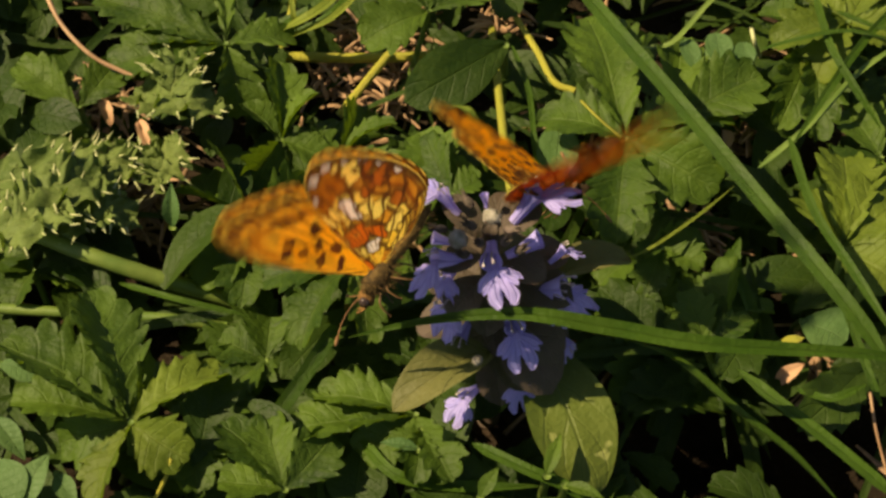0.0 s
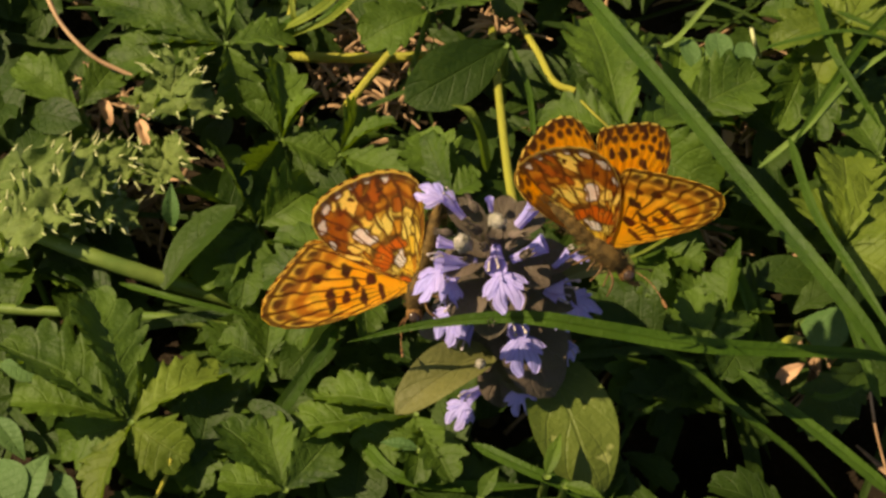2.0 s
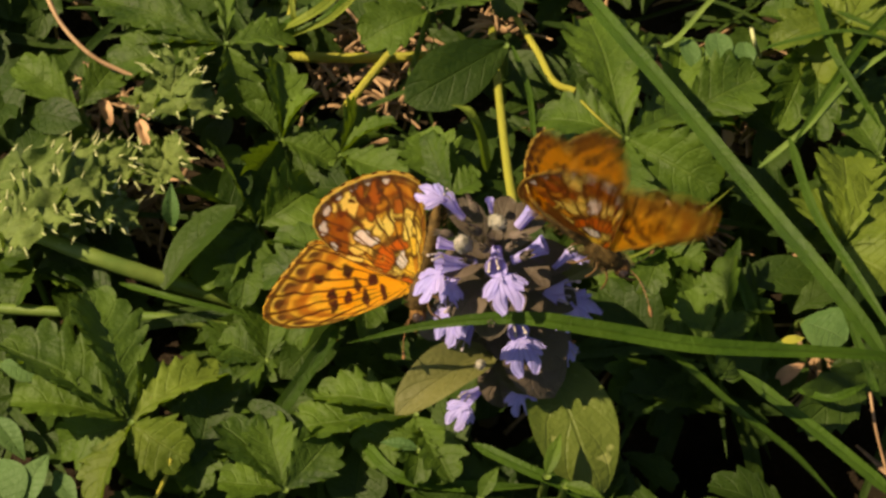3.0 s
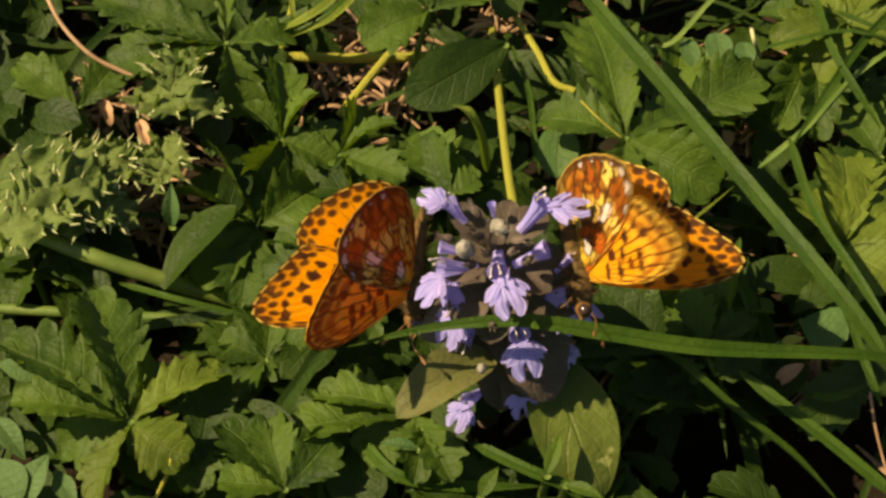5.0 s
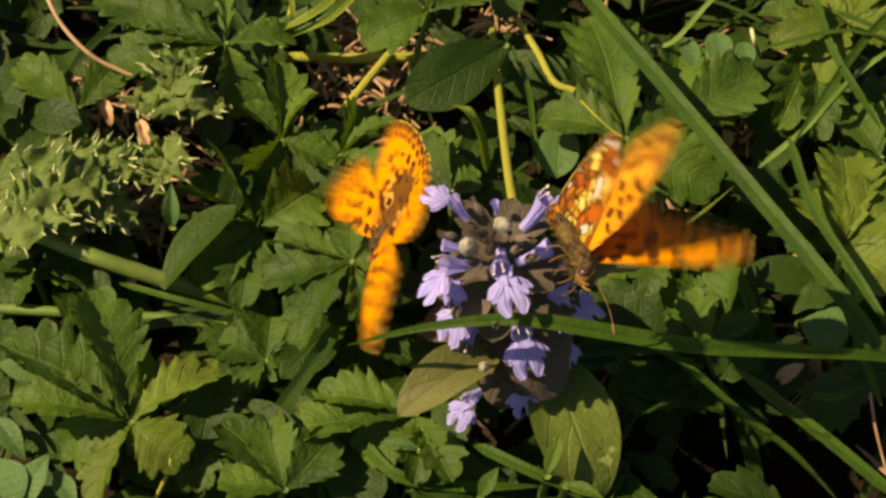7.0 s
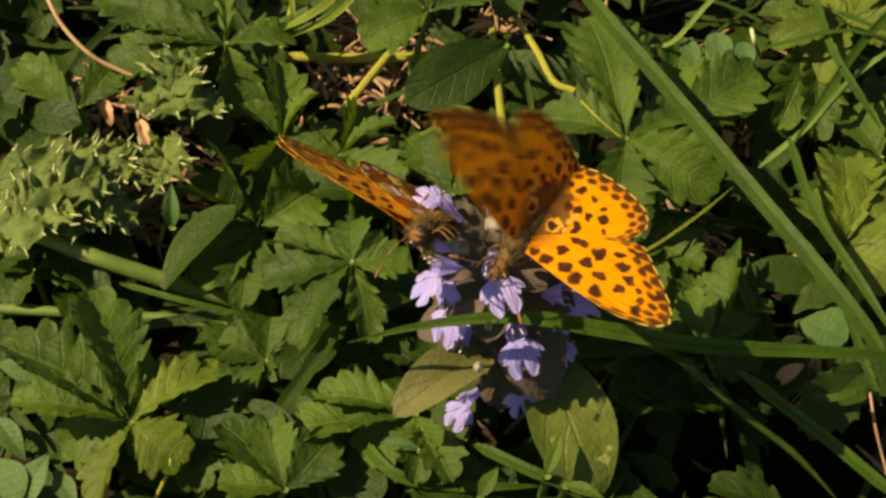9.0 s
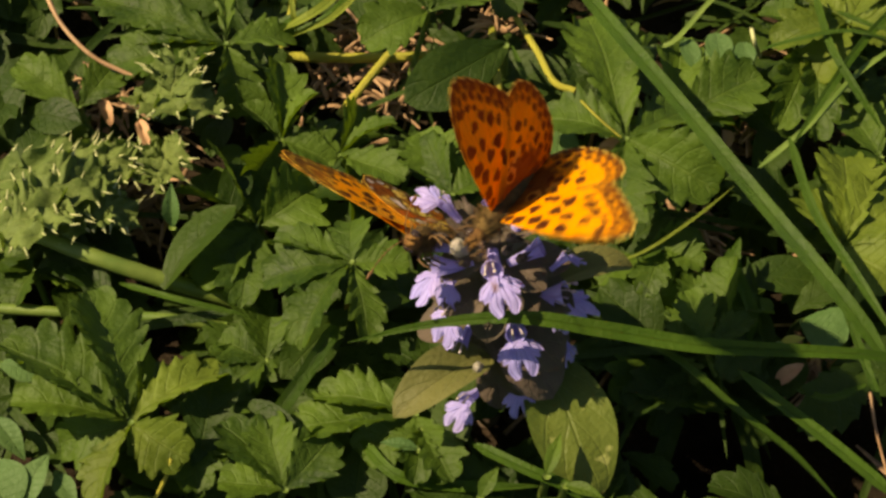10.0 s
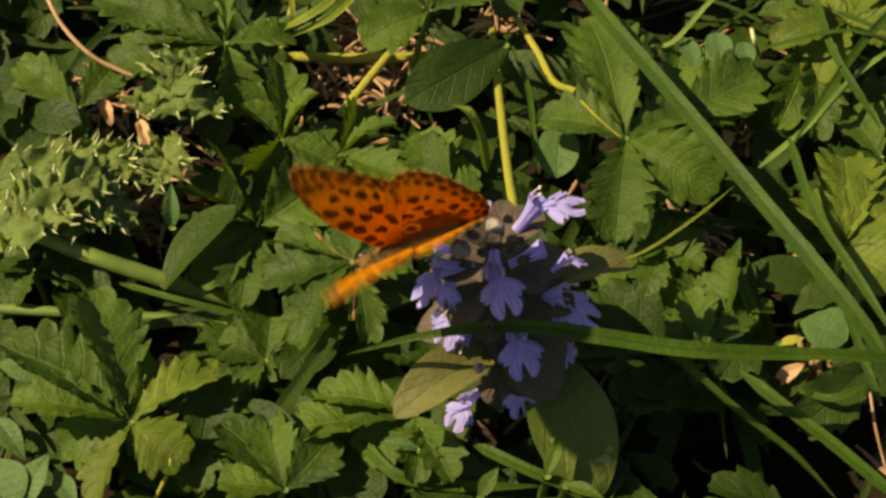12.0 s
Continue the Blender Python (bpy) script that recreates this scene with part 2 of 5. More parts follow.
def leaf_sheet(p0, p1, width, shape="toothed", teeth=6, fold=0.18, sag=0.08, roll=0.0, up=(0, 0, 1), nu=None, nv=8, ripple=0.02, seed=0.0):
    """A leaf blade from p0 to p1 (metres)."""
    p0, p1 = Vector(p0), Vector(p1)
    d, s, n = axes(p1 - p0, up, roll)
    length = (p1 - p0).length
    nu = nu or (round(teeth * 6.7) if shape == "toothed" else 14)

    def half(u):
        if shape == "toothed":
            return max(0.0, math.sin(math.pi * min(1, 0.02 + 0.96 * u) ** 1.5)) ** 0.8 * 1.04 + 0.03
        if shape == "round":
            return max(0.0, 1 - (2 * u - 1) ** 2) ** 0.5 + 0.01
        if shape == "lance":
            return max(0.0, math.sin(math.pi * u ** 0.8)) * 0.95 + 0.03 * (1 - u)
        return max(0.0, math.sin(math.pi * (0.05 + 0.95 * u) ** 1.45)) ** 0.6 * 0.97 + 0.03 * (1 - u)

    def fn(u, v):
        h = half(u) * width / 2
        along = u
        if shape == "toothed":
            e = abs(v) ** 2.2
            if u > 0.25:
                k = ((u - 0.25) / 0.75 * teeth) % 1.0
                out = min(1.0, k / 0.7) ** 0.75 if k < 0.7 else ((1 - k) / 0.3) ** 0.9
                wave = 0.8 + 0.4 * noise.noise(Vector((seed, math.floor((u - 0.25) / 0.75 * teeth) * 1.3, v > 0)))
                h *= 1 - 0.34 * e * (1 - out * wave)
                along += e * (0.5 / teeth) * (out * wave - 0.3)
        a = abs(v)
        lift = fold * a * h + sag * length * math.sin(math.pi * u) - sag * 1.5 * length * u * u
        lift += ripple * length * noise.noise(Vector((u * 3 + seed, v * 1.6, seed * 1.7)))
        if shape == "toothed":
            lift += 0.030 * length * math.sin((u * teeth - a * 1.2) * 2 * math.pi) * a * (1.3 - 0.6 * a)
        return p0 + d * (along * length) + s * (v * h) + n * lift

    return grid(fn, nu, nv)


def blade_sheet(pts, width, fold=0.25, roll=0.0, up=(0, 0, 1), tip=0.25, foot=0.15, nu=40, nv=6, twist=0.0):
    """A grass blade along a curve."""
    pts = [Vector(p) for p in pts]

    def fn(u, v):
        p = curve_at(pts, u)
        d, s, n = axes(curve_at(pts, min(1, u + 0.01)) - curve_at(pts, max(0, u - 0.01)), up, roll + twist * u)
        h = width / 2 * min(1.0, (u / foot + 0.02) ** 0.6 if foot else 1.0, ((1 - u) / tip + 0.01) ** 0.7 if tip else 1.0)
        return p + s * (v * h) + n * (abs(v) * h * fold)

    return grid(fn, nu, nv)


def tube(pts, r0, r1=None, nu=18, nv=8, wob=0.0):
    pts = [Vector(p) for p in pts]
    r1 = r0 if r1 is None else r1

    def fn(u, v):
        p = curve_at(pts, u)
        d, s, n = axes(curve_at(pts, min(1, u + 0.01)) - curve_at(pts, max(0, u - 0.01)))
        r = r0 + (r1 - r0) * u
        r *= 1 + wob * noise.noise(p * 400)
        a = math.pi * v
        return p + s * (math.cos(a) * r) + n * (math.sin(a) * r)

    g = grid(fn, nu, nv)
    w = nv + 1
    g[1].append(tuple(range(nv)))
    g[1].append(tuple(nu * w + j for j in reversed(range(nv))))
    return g


def ball(center, rx, ry, rz, m=None, nu=10, nv=14, rough=0.0):
    m = m or Matrix.Identity(3)

    def fn(u, v):
        th, ph = math.pi * u, math.pi * v
        p = Vector((math.cos(th) * rx, math.sin(th) * math.cos(ph) * ry, math.sin(th) * math.sin(ph) * rz))
        if rough:
            p *= 1 + rough * noise.noise(p * 2500)
        return Vector(center) + m @ p

    return grid(fn, nu, nv)


# ---- ground ----
# centre of a pit added to the ground to darken a shaded place
SHADE_PIT = (44.4, -7.0, 0.0)


def build_ground():
    def fn(u, v):
        a = 2 * u - 1
        x, y = 0.13 * a, 0.13 * v + 0.01
        k = 1.0
        # the sheet widens towards its rim, far out to the horizon
        if abs(a) > 0.85 or abs(v) > 0.85:
            k = 1 + ((max(abs(a), abs(v)) - 0.85) / 0.15) ** 4 * 20000
        x, y = x * k, y * k
        z = 0.004 * noise.noise(Vector((x * 45, y * 45, 0))) + 0.0016 * noise.noise(Vector((x * 240, y * 240, 3))) if k < 1.5 else 0.0
        # an added pit that deepens the shade right of the flower
        hx, hy = (x - V(SHADE_PIT).x) / 0.020, (y - V(SHADE_PIT).y) / 0.014
        z -= 0.022 * math.exp(-(hx * hx + hy * hy) ** 2)
        return Vector((x, y, z - 0.003))
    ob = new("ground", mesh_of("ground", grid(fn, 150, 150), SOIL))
    tagged(ob, "dark crumbly brown soil under the meadow plants", "ground", kind="structure")


build_ground()

# ---- cinquefoil leaves ----
count = [0]


def cinquefoil(hub, leaflets, petiole=None, up=(0, 0, 1), label="toothed green cinquefoil leaf with five leaflets", material=None):
    """hub and tips in millimetres; each leaflet: tip, width, roll and, where it differs, its facing and material."""
    hub = V(hub)
    t = thing("cinquefoil_leaf", hub, label, "leaf", "cinquefoil leaves")
    for tip, width, roll, *face in leaflets:
        count[0] += 1
        tip = V(tip)
        d = (tip - hub)
        side = Vector(face[0] if face else up) + Vector((random.uniform(-0.4, 0.4), random.uniform(-0.4, 0.4), 0))
        n = max(4, min(6, round(d.length / 0.0029)))
        part("leaflet", leaf_sheet(hub + d * 0.03, tip, width * 1.22 * MM, "toothed", n, random.uniform(0.28, 0.62), random.uniform(0.03, 0.09), roll, side, seed=count[0] * 3.1, ripple=0.03), face[1] if len(face) > 1 else material or LEAF, t)
    if petiole is None:
        petiole = (hub.x * 1000 + random.uniform(-8, 8), hub.y * 1000 + random.uniform(-10, 4), 0)
    foot = V(petiole)
    foot.z = -0.002
    mid = hub.lerp(foot, 0.45) + Vector((0, 0, -0.003))
    part("petiole", tube([hub + Vector((0, 0, 0.0002)), mid, foot], 0.0005, 0.0006, 14, 6), GREEN_STALK, t)
    return t


cinquefoil((-41.4, -12.0, 17.0), [((-48.4, 7.9, 20.0), 9.5, 0, (0.25, -0.1, 0.95)), ((-58.8, -1.6, 22.0), 11, 0, (0.8, 0, 0.6)), ((-56.8, -10.2, 21.0), 7, 0, (0.75, 0, 0.65)), ((-45.6, -22.8, 15.0), 7, 0, (-0.5, -0.2, 0.8), PALE_LEAF), ((-29.6, -3.6, 18.0), 7.0, 0, (-0.5, -0.2, 0.8), PALE_LEAF), ((-33.7, -17.1, 16.0), 8, 0, (-0.5, -0.2, 0.8), PALE_LEAF), ((-51.6, -13.5, 14.0), 7.5, 0, (0.6, 0, 0.8)), ((-38.6, -0.4, 15.0), 6, 0, (0.5, 0.2, 0.8))], label="toothed green cinquefoil leaf with some paler leaflets")
cinquefoil((-32.8, 52.5, 19.0), [((-53.7, 62.3, 20.0), 8, 0, (0.2, 0, 1)), ((-50.3, 49.0, 19.0), 9.5, 0, (0.5, 0, 0.9)), ((-30.3, 41.9, 15.0), 7.5, 0, (0.3, 0, 1)), ((-22.3, 55.2, 18.0), 6.5, 0), ((-34.8, 72.8, 19.0), 4.5, 0), ((-47.0, 53.4, 19.0), 6, 0, (0.5, 0, 0.9))])
cinquefoil((-27.1, 24.2, 11.0), [((-38.7, 30.9, 12.0), 11, 0, (0.75, 0.0, 0.7)), ((-33.8, 39.4, 12.0), 11, 0, (0.75, 0.0, 0.7)), ((-36.8, 21.4, 11.0), 7, 0, (0.3, 0, 1)), ((-28.7, 10.0, 12.0), 8, 0, (-0.1, 0, 1)), ((-18.6, 30.2, 13.0), 10, 0, (0.75, 0.0, 0.7)), ((-18.3, 19.4, 11.0), 8, 0, (0.75, 0.0, 0.7)), ((-34.9, 13.8, 12.0), 7, 0, (0, 0, 1))])
cinquefoil((-12.7, 11.7, 20.0), [((-25.2, 10.0, 19.0), 7.5, 0), ((-24.1, 16.7, 19.0), 6.5, 0), ((-20.1, -1.0, 20.0), 7.0, 30), ((-9.8, -1.0, 20.0), 5.5, -35), ((-4.6, 11.4, 20.0), 6.0, 0), ((-13.1, 20.2, 19.0), 6, 0)])
cinquefoil((26.5, 33.5, 20.0), [((22.0, 57.9, 21.0), 10.5, 0), ((14.1, 38.3, 20.0), 9, 10), ((24.1, 15.5, 20.0), 9, -15), ((38.9, 24.4, 20.0), 11, 10), ((37.9, 42.4, 17.0), 8, 0)])
cinquefoil((34.7, 40.8, 15.0), [((47.8, 47.6, 18.0), 10, 0), ((43.4, 40.5, 16.0), 8, 0), ((36.4, 56.3, 17.0), 7, 0)])
cinquefoil((-24.1, 38.0, 14.0), [((-24.6, 50.4, 18.0), 6.5, 20, (0.5, 0, 0.8)), ((-30.0, 43.8, 16.0), 6, 0, (0.75, 0.0, 0.7)), ((-19.1, 43.5, 19.0), 5, -30, (-0.4, 0.0, 0.9)), ((-16.3, 35.1, 12.0), 8, 0, (0.75, 0.0, 0.7)), ((-28.7, 30.9, 12.0), 9, 0, (0.75, 0.0, 0.7))])
cinquefoil((-3.7, -9.7, 15.0), [((-21.4, -11.9, 15.0), 8.5, 0), ((-17.1, -6.3, 16.0), 7, 0), ((-10.9, -15.1, 13.0), 8, 0), ((1.2, -19.5, 15.0), 7, 0)])
cinquefoil((-27.0, 6.5, 10.0), [((-31.5, 1.8, 10.0), 9, 0), ((-28.4, -3.7, 10.0), 9, 0), ((-20.0, 1.2, 11.0), 9, 0), ((-25.3, 10.0, 9.0), 7, 0)])
cinquefoil((-15.5, 36.7, 12.0), [((-7.4, 39.7, 17.0), 4.5, -10, (-0.4, 0.0, 0.9)), ((-5.7, 29.4, 16.0), 6, 0, (-0.4, 0.0, 0.9)), ((-12.3, 46.2, 13.0), 7, 0, (0.75, 0.0, 0.7)), ((-19.1, 43.2, 12.0), 7, 0, (0.75, 0.0, 0.7)), ((-20.6, 35.9, 11.0), 7, 0, (0.75, 0.0, 0.7)), ((-11.9, 25.5, 11.0), 8, 0, (0.75, 0.0, 0.7))])
cinquefoil((-2.1, 60.1, 18.0), [((-12.4, 54.3, 18.0), 9, 0), ((-5.7, 69.5, 18.0), 9, 0), ((6.7, 65.9, 18.0), 8, 0)])
cinquefoil((61.4, 56.0, 20.0), [((49.8, 52.0, 20.0), 7, 0), ((68.6, 52.6, 20.0), 7, 0), ((53.5, 62.9, 20.0), 8, 0), ((67.9, 66.4, 20.0), 8, 0), ((55.5, 46.5, 18.0), 8, 0)], material=PALE_LEAF, label="yellowish green cinquefoil leaf in full sun")
cinquefoil((56.3, 16.2, 17.0), [((59.1, 34.7, 18.0), 9, 0), ((66.0, 24.4, 18.0), 12, 0), ((63.2, 9.8, 18.0), 12, 0), ((53.5, 27.2, 17.0), 8, 0)], material=PALE_LEAF, label="yellowish green cinquefoil leaf in full sun")
cinquefoil((31.5, 4.3, 9.0), [((22.2, 11.3, 10.0), 9, 0), ((27.3, 16.4, 11.0), 9, 0), ((33.6, 15.8, 12.0), 9, 0), ((24.8, -4.3, 8.0), 9, 0), ((33.4, -4.3, 8.0), 9, 0)])
cinquefoil((35.7, 7.4, 13.0), [((35.2, 13.7, 15.0), 5, 0), ((41.2, 12.5, 14.0), 6, 20), ((32.0, 4.6, 13.0), 6, 0), ((46.2, 8.0, 15.0), 4, 0)])

cinquefoil((-55.1, 44.9, 13.0), [((-65.0, 51.7, 16.0), 6.5, 0), ((-49.9, 52.2, 15.0), 6.0, 0), ((-56.6, 40.2, 11.0), 6.0, 0)], label="light green cinquefoil leaf with blunt teeth")
cinquefoil((-34.7, -10.2, 12.0), [((-25.7, -5.4, 13.0), 7.0, 0), ((-26.2, -12.8, 12.0), 7.0, 0), ((-32.5, -19.6, 12.0), 7.0, 0)])
cinquefoil((-20.7, -20.5, 14.0), [((-29.4, -11.5, 17.0), 8.0, 0), ((-23.7, -10.3, 16.0), 6.5, 0), ((-29.6, -19.5, 15.0), 7.0, 0), ((-14.5, -13.3, 16.0), 7.0, 0)], label="pale dappled cinquefoil leaf in broken sun")
cinquefoil((36.0, -0.1, 16.0), [((33.5, 8.0, 19.0), 5.5, 20), ((30.6, 2.5, 17.0), 5.0, 0), ((42.3, 4.2, 18.0), 4.0, 0)])
cinquefoil((56.7, 56.3, 17.0), [((50.4, 39.4, 16.0), 8.0, 0), ((55.6, 37.3, 16.0), 7.0, 0), ((48.7, 61.9, 16.0), 8.0, 0)])
cinquefoil((0.5, 29.6, 13.0), [((-3.5, 37.4, 17.0), 8.5, 0), ((4.2, 32.8, 15.0), 6.0, 0), ((-5.3, 25.8, 12.0), 6.0, 0)])
cinquefoil((64.5, 33.9, 15.0), [((55.4, 27.9, 16.0), 8.0, 0), ((60.3, 19.6, 15.0), 9.0, 0), ((60.7, 43.5, 15.0), 8.0, 0)])
cinquefoil((28.2, 18.9, 11.0), [((38.2, 21.4, 11.0), 7.0, 0), ((31.9, 12.5, 11.0), 7.5, 0), ((22.3, 14.5, 11.0), 7.0, 0)])
cinquefoil((-59.3, 17.8, 9.0), [((-64.3, 20.1, 10.0), 7.0, 0), ((-61.8, 11.9, 9.0), 8.0, 0), ((-51.9, 16.5, 8.0), 7.0, 0)])

cinquefoil((31.4, 17.6, 15.0), [((36.7, 14.0, 16.0), 4.5, 0, (-0.4, 0.0, 0.9)), ((28.2, 9.9, 15.0), 5, 0, (-0.4, 0.0, 0.9)), ((27.6, 15.4, 16.0), 4, 0)], label="pale toothed cinquefoil leaf in broken sun")
cinquefoil((39.8, 3.0, 14.0), [((39.9, 13.8, 19.0), 6.5, 0, (-0.5, -0.2, 0.8)), ((36.2, 8.5, 17.0), 4, 0, (-0.4, 0.0, 0.9)), ((43.1, 5.5, 16.0), 4, 0, (-0.4, 0.0, 0.9)), ((33.3, 4.2, 15.0), 4, 0, (-0.4, 0.0, 0.9))])
# shade painted in: this leaf takes the darkened green
cinquefoil((32.6, 6.8, 8.0), [((25.7, -4.0, 6.0), 8, 0, (0.75, 0.0, 0.7)), ((29.6, -7.1, 5.0), 8, 0, (0.75, 0.0, 0.7)), ((37.0, -1.3, 6.0), 8, 0, (0.75, 0.0, 0.7)), ((24.3, 2.1, 8.0), 7, 0, (0.75, 0.0, 0.7))], material=SHADED_GREEN, label="dark green cinquefoil leaf low in the shade")
cinquefoil((-24.7, 1.2, 11.0), [((-31.5, 4.3, 12.0), 7, 0, (0.4, 0, 0.9)), ((-29.9, -3.4, 11.0), 7, 0, (0.4, 0, 0.9)), ((-24.2, 8.1, 12.0), 7, 0, (0.4, 0, 0.9)), ((-17.8, 3.7, 10.0), 7, 0, (0.6, 0, 0.8))], label="dull grey-green cinquefoil leaf in half shade")
cinquefoil((-2.9, -11.9, 15.0), [((1.2, -20.6, 17.0), 5.5, 0, (0.1, 0, 1)), ((-3.6, -20.1, 16.0), 5, 0, (0.1, 0, 1)), ((-7.1, -14.5, 15.0), 3, 0, (-0.4, 0.0, 0.9))])
cinquefoil((1.3, 27.1, 15.0), [((-2.8, 37.0, 17.0), 5.5, 0, (-0.2, 0, 1)), ((5.4, 29.1, 16.0), 5, 0), ((-1.2, 29.4, 14.0), 4, 0)], label="pale green young leaf behind the flower")

# ---- broad oval leaves ----


def oval(foot, tip, width, label, material=None, shape="oval", roll=0.0, sag=0.06, fold=0.15, up=(0, 0, 1), name="broad_leaf"):
    foot, tip = V(foot), V(tip)
    count[0] += 1
    t = thing(name, foot, label, "leaf", "broad leaves")
    part("leaf_blade", leaf_sheet(foot, tip, width * MM, shape, 6, fold, sag, roll, up, 20, 10, 0.02, count[0] * 2.3), material or OVAL, t)
    ground = Vector((foot.x, foot.y + 0.004, -0.002))
    part("leaf_stalk", tube([foot, foot.lerp(ground, 0.5) + Vector((0, 0.001, 0)), ground], 0.0006, 0.0007, 10, 6), GREEN_STALK, t)
    return t


# first two: darkened green stands for shade; the first also tilts off the sun
oval((9.4, 51.4, 20.0), (-5.2, 40.7, 20.0), 9.5, "dark green smooth oval leaf in the shade", SHADED_GREEN, up=(0.8, 0.1, 0.6))
oval((-11.0, -13.1, 11.0), (-11.9, -21.1, 10.0), 8.5, "dark green smooth oval leaf near the ground", SHADED_GREEN)
oval((17.5, 41.6, 14.0), (16.7, 31.5, 14.0), 6.5, "light green round leaf catching the sun", ROUND)
oval((50.5, 7.1, 12.0), (56.2, 3.7, 13.0), 8, "pale green broad leaf beside a grass blade", ROUND)
oval((47.3, 52.4, 17.0), (37.2, 49.5, 17.0), 5, "small light green clover leaflet", ROUND)
oval((-60.5, -1.7, 15.0), (-54.3, -3.1, 15.0), 4.5, "small blue-green leaf with a pale rim", ROUND)
oval((-61.5, -17.0, 15.0), (-55.9, -24.2, 16.0), 9, "blue-green leaf at the edge of the patch", ROUND)

oval((41.8, 49.6, 18.0), (41.5, 55.1, 19.0), 4.2, "round grey-green clover leaflet", ROUND, "round")
oval((45.4, 48.7, 18.0), (45.6, 53.2, 19.0), 3.2, "round grey-green clover leaflet", ROUND, "round")
oval((38.1, 49.5, 17.0), (36.8, 54.8, 18.0), 3.0, "round grey-green clover leaflet", ROUND, "round")
oval((-39.0, 22.1, 14.0), (-39.0, 26.2, 19.0), 2.6, "narrow folded light green young leaf", ROUND, "lance", fold=0.6)
oval((13.4, -21.0, 19.0), (15.3, -15.7, 21.0), 2.0, "small pointed green leaf below the flower", LEAF, "lance", fold=0.4)
oval((4.8, -23.6, 18.0), (7.1, -20.2, 20.0), 2.2, "small pointed green leaf below the flower", LEAF, "lance", fold=0.4)
oval((-3.3, -16.0, 17.0), (-8.3, -15.3, 18.0), 1.8, "small pale pointed leaf", ROUND, "lance", fold=0.4)
oval((15.8, -21.9, 18.0), (20.7, -24.1, 19.0), 2.0, "small pointed green leaf below the flower", LEAF, "lance", fold=0.4)
oval((-55.6, -23.1, 14.0), (-51.9, -16.4, 17.0), 4.5, "blue-green leaf at the edge of the patch", ROUND, "lance", fold=0.3)
oval((-60.1, -10.1, 15.0), (-55.5, -15.8, 14.0), 3.5, "blue-green leaf at the edge of the patch", ROUND, "lance", fold=0.3)
oval((-51.1, -18.1, 14.0), (-47.9, -23.1, 14.0), 3.0, "narrow blue-green leaf with a pale rim", ROUND, "lance", fold=0.3)
oval((46.3, 1.5, 15.0), (50.0, 2.8, 15.0), 1.6, "small yellow leaf tip in the sun", STALK, "lance", fold=0.2)

# ---- grass ----


def grass(pts, width, label="long green grass blade", roll=0.0, fold=0.25, tip=0.25, foot=0.1, twist=0.0, material=None):
    pts = [V(p) for p in pts]
    t = thing("grass_blade", pts[0], label, "grass", "grass blades")
    part("blade", blade_sheet(pts, width * MM, fold, roll, tip=tip, foot=foot, twist=twist), material or GRASS, t)
    if width > 1.3:
        lift = Vector((0, 0, 0.00008))
        part("midrib", blade_sheet([p + lift for p in pts], width * 0.11 * MM, -0.7, roll, tip=tip, foot=foot, twist=twist, nv=2), material or GRASS, t, "raised midrib")
    return t


LYING = grass([(62.2, -10.1, 28.0), (53.6, -10.1, 31.0), (33.0, -11.3, 35.0), (20.8, -10.3, 37.0), (9.6, -9.0, 38.0), (-1.7, -9.4, 37.0), (-12.0, -10.8, 35.0)], 2.1, "long grass blade lying across the flower", roll=-25, tip=0.45, foot=0.35)
grass([(17.2, 64.5, 27.0), (21.7, 53.3, 28.0), (33.1, 33.1, 29.0), (43.4, 15.3, 29.0), (51.9, 1.7, 28.0), (58.6, -8.3, 25.0)], 2.4, "broad grass blade slanting over the leaves", roll=10, tip=0.1, foot=0.02)
grass([(26.1, 1.9, 15.0), (31.8, -2.5, 17.0), (38.8, -10.0, 17.0), (46.1, -15.7, 15.0), (52.6, -21.7, 12.0)], 2.6, "grass blade in the shade", roll=-40, tip=0.25, foot=0.2)
grass([(39.6, -4.4, 18.0), (44.8, -9.7, 18.0), (51.1, -15.1, 17.0), (59.4, -22.4, 15.0)], 1.9, "grass blade in the sun", tip=0.1, foot=0.2)
grass([(49.7, 32.5, 22.0), (51.6, 18.7, 23.0), (55.6, 7.6, 24.0), (60.7, -5.1, 24.0)], 1.3, roll=20)
grass([(45.4, 29.5, 18.0), (54.1, 36.8, 20.0), (61.5, 45.1, 21.0), (70.7, 51.9, 22.0)], 0.9, "thin yellowish grass stalk", material=GREEN_STALK)
grass([(55.9, 59.2, 24.0), (57.2, 48.0, 24.0), (59.9, 41.2, 23.0), (63.8, 35.2, 20.0)], 1.15, roll=30)
grass([(71.3, 59.2, 24.0), (63.3, 50.2, 24.0), (57.5, 42.3, 23.0), (50.3, 32.0, 20.0)], 1.3, roll=-30)
grass([(53.6, 7.1, 22.0), (55.8, -5.6, 22.0), (57.7, -11.3, 20.0)], 1.2)
grass([(10.6, 56.7, 14.0), (12.9, 46.8, 15.0), (13.5, 37.0, 15.0), (14.3, 33.0, 12.0)], 0.9, "thin curved grass blade")
grass([(6.5, 32.8, 13.0), (5.4, 34.9, 19.0), (3.6, 36.9, 22.0), (1.2, 39.8, 20.0)], 2.0, "short curled pale grass blade", roll=25, material=PALE_GRASS)
grass([(-25.7, 57.4, 16.0), (-21.8, 56.2, 20.0), (-18.0, 58.5, 21.0), (-14.7, 64.1, 20.0)], 1.6, "yellowish young grass blade by the runner", material=PALE_GRASS)
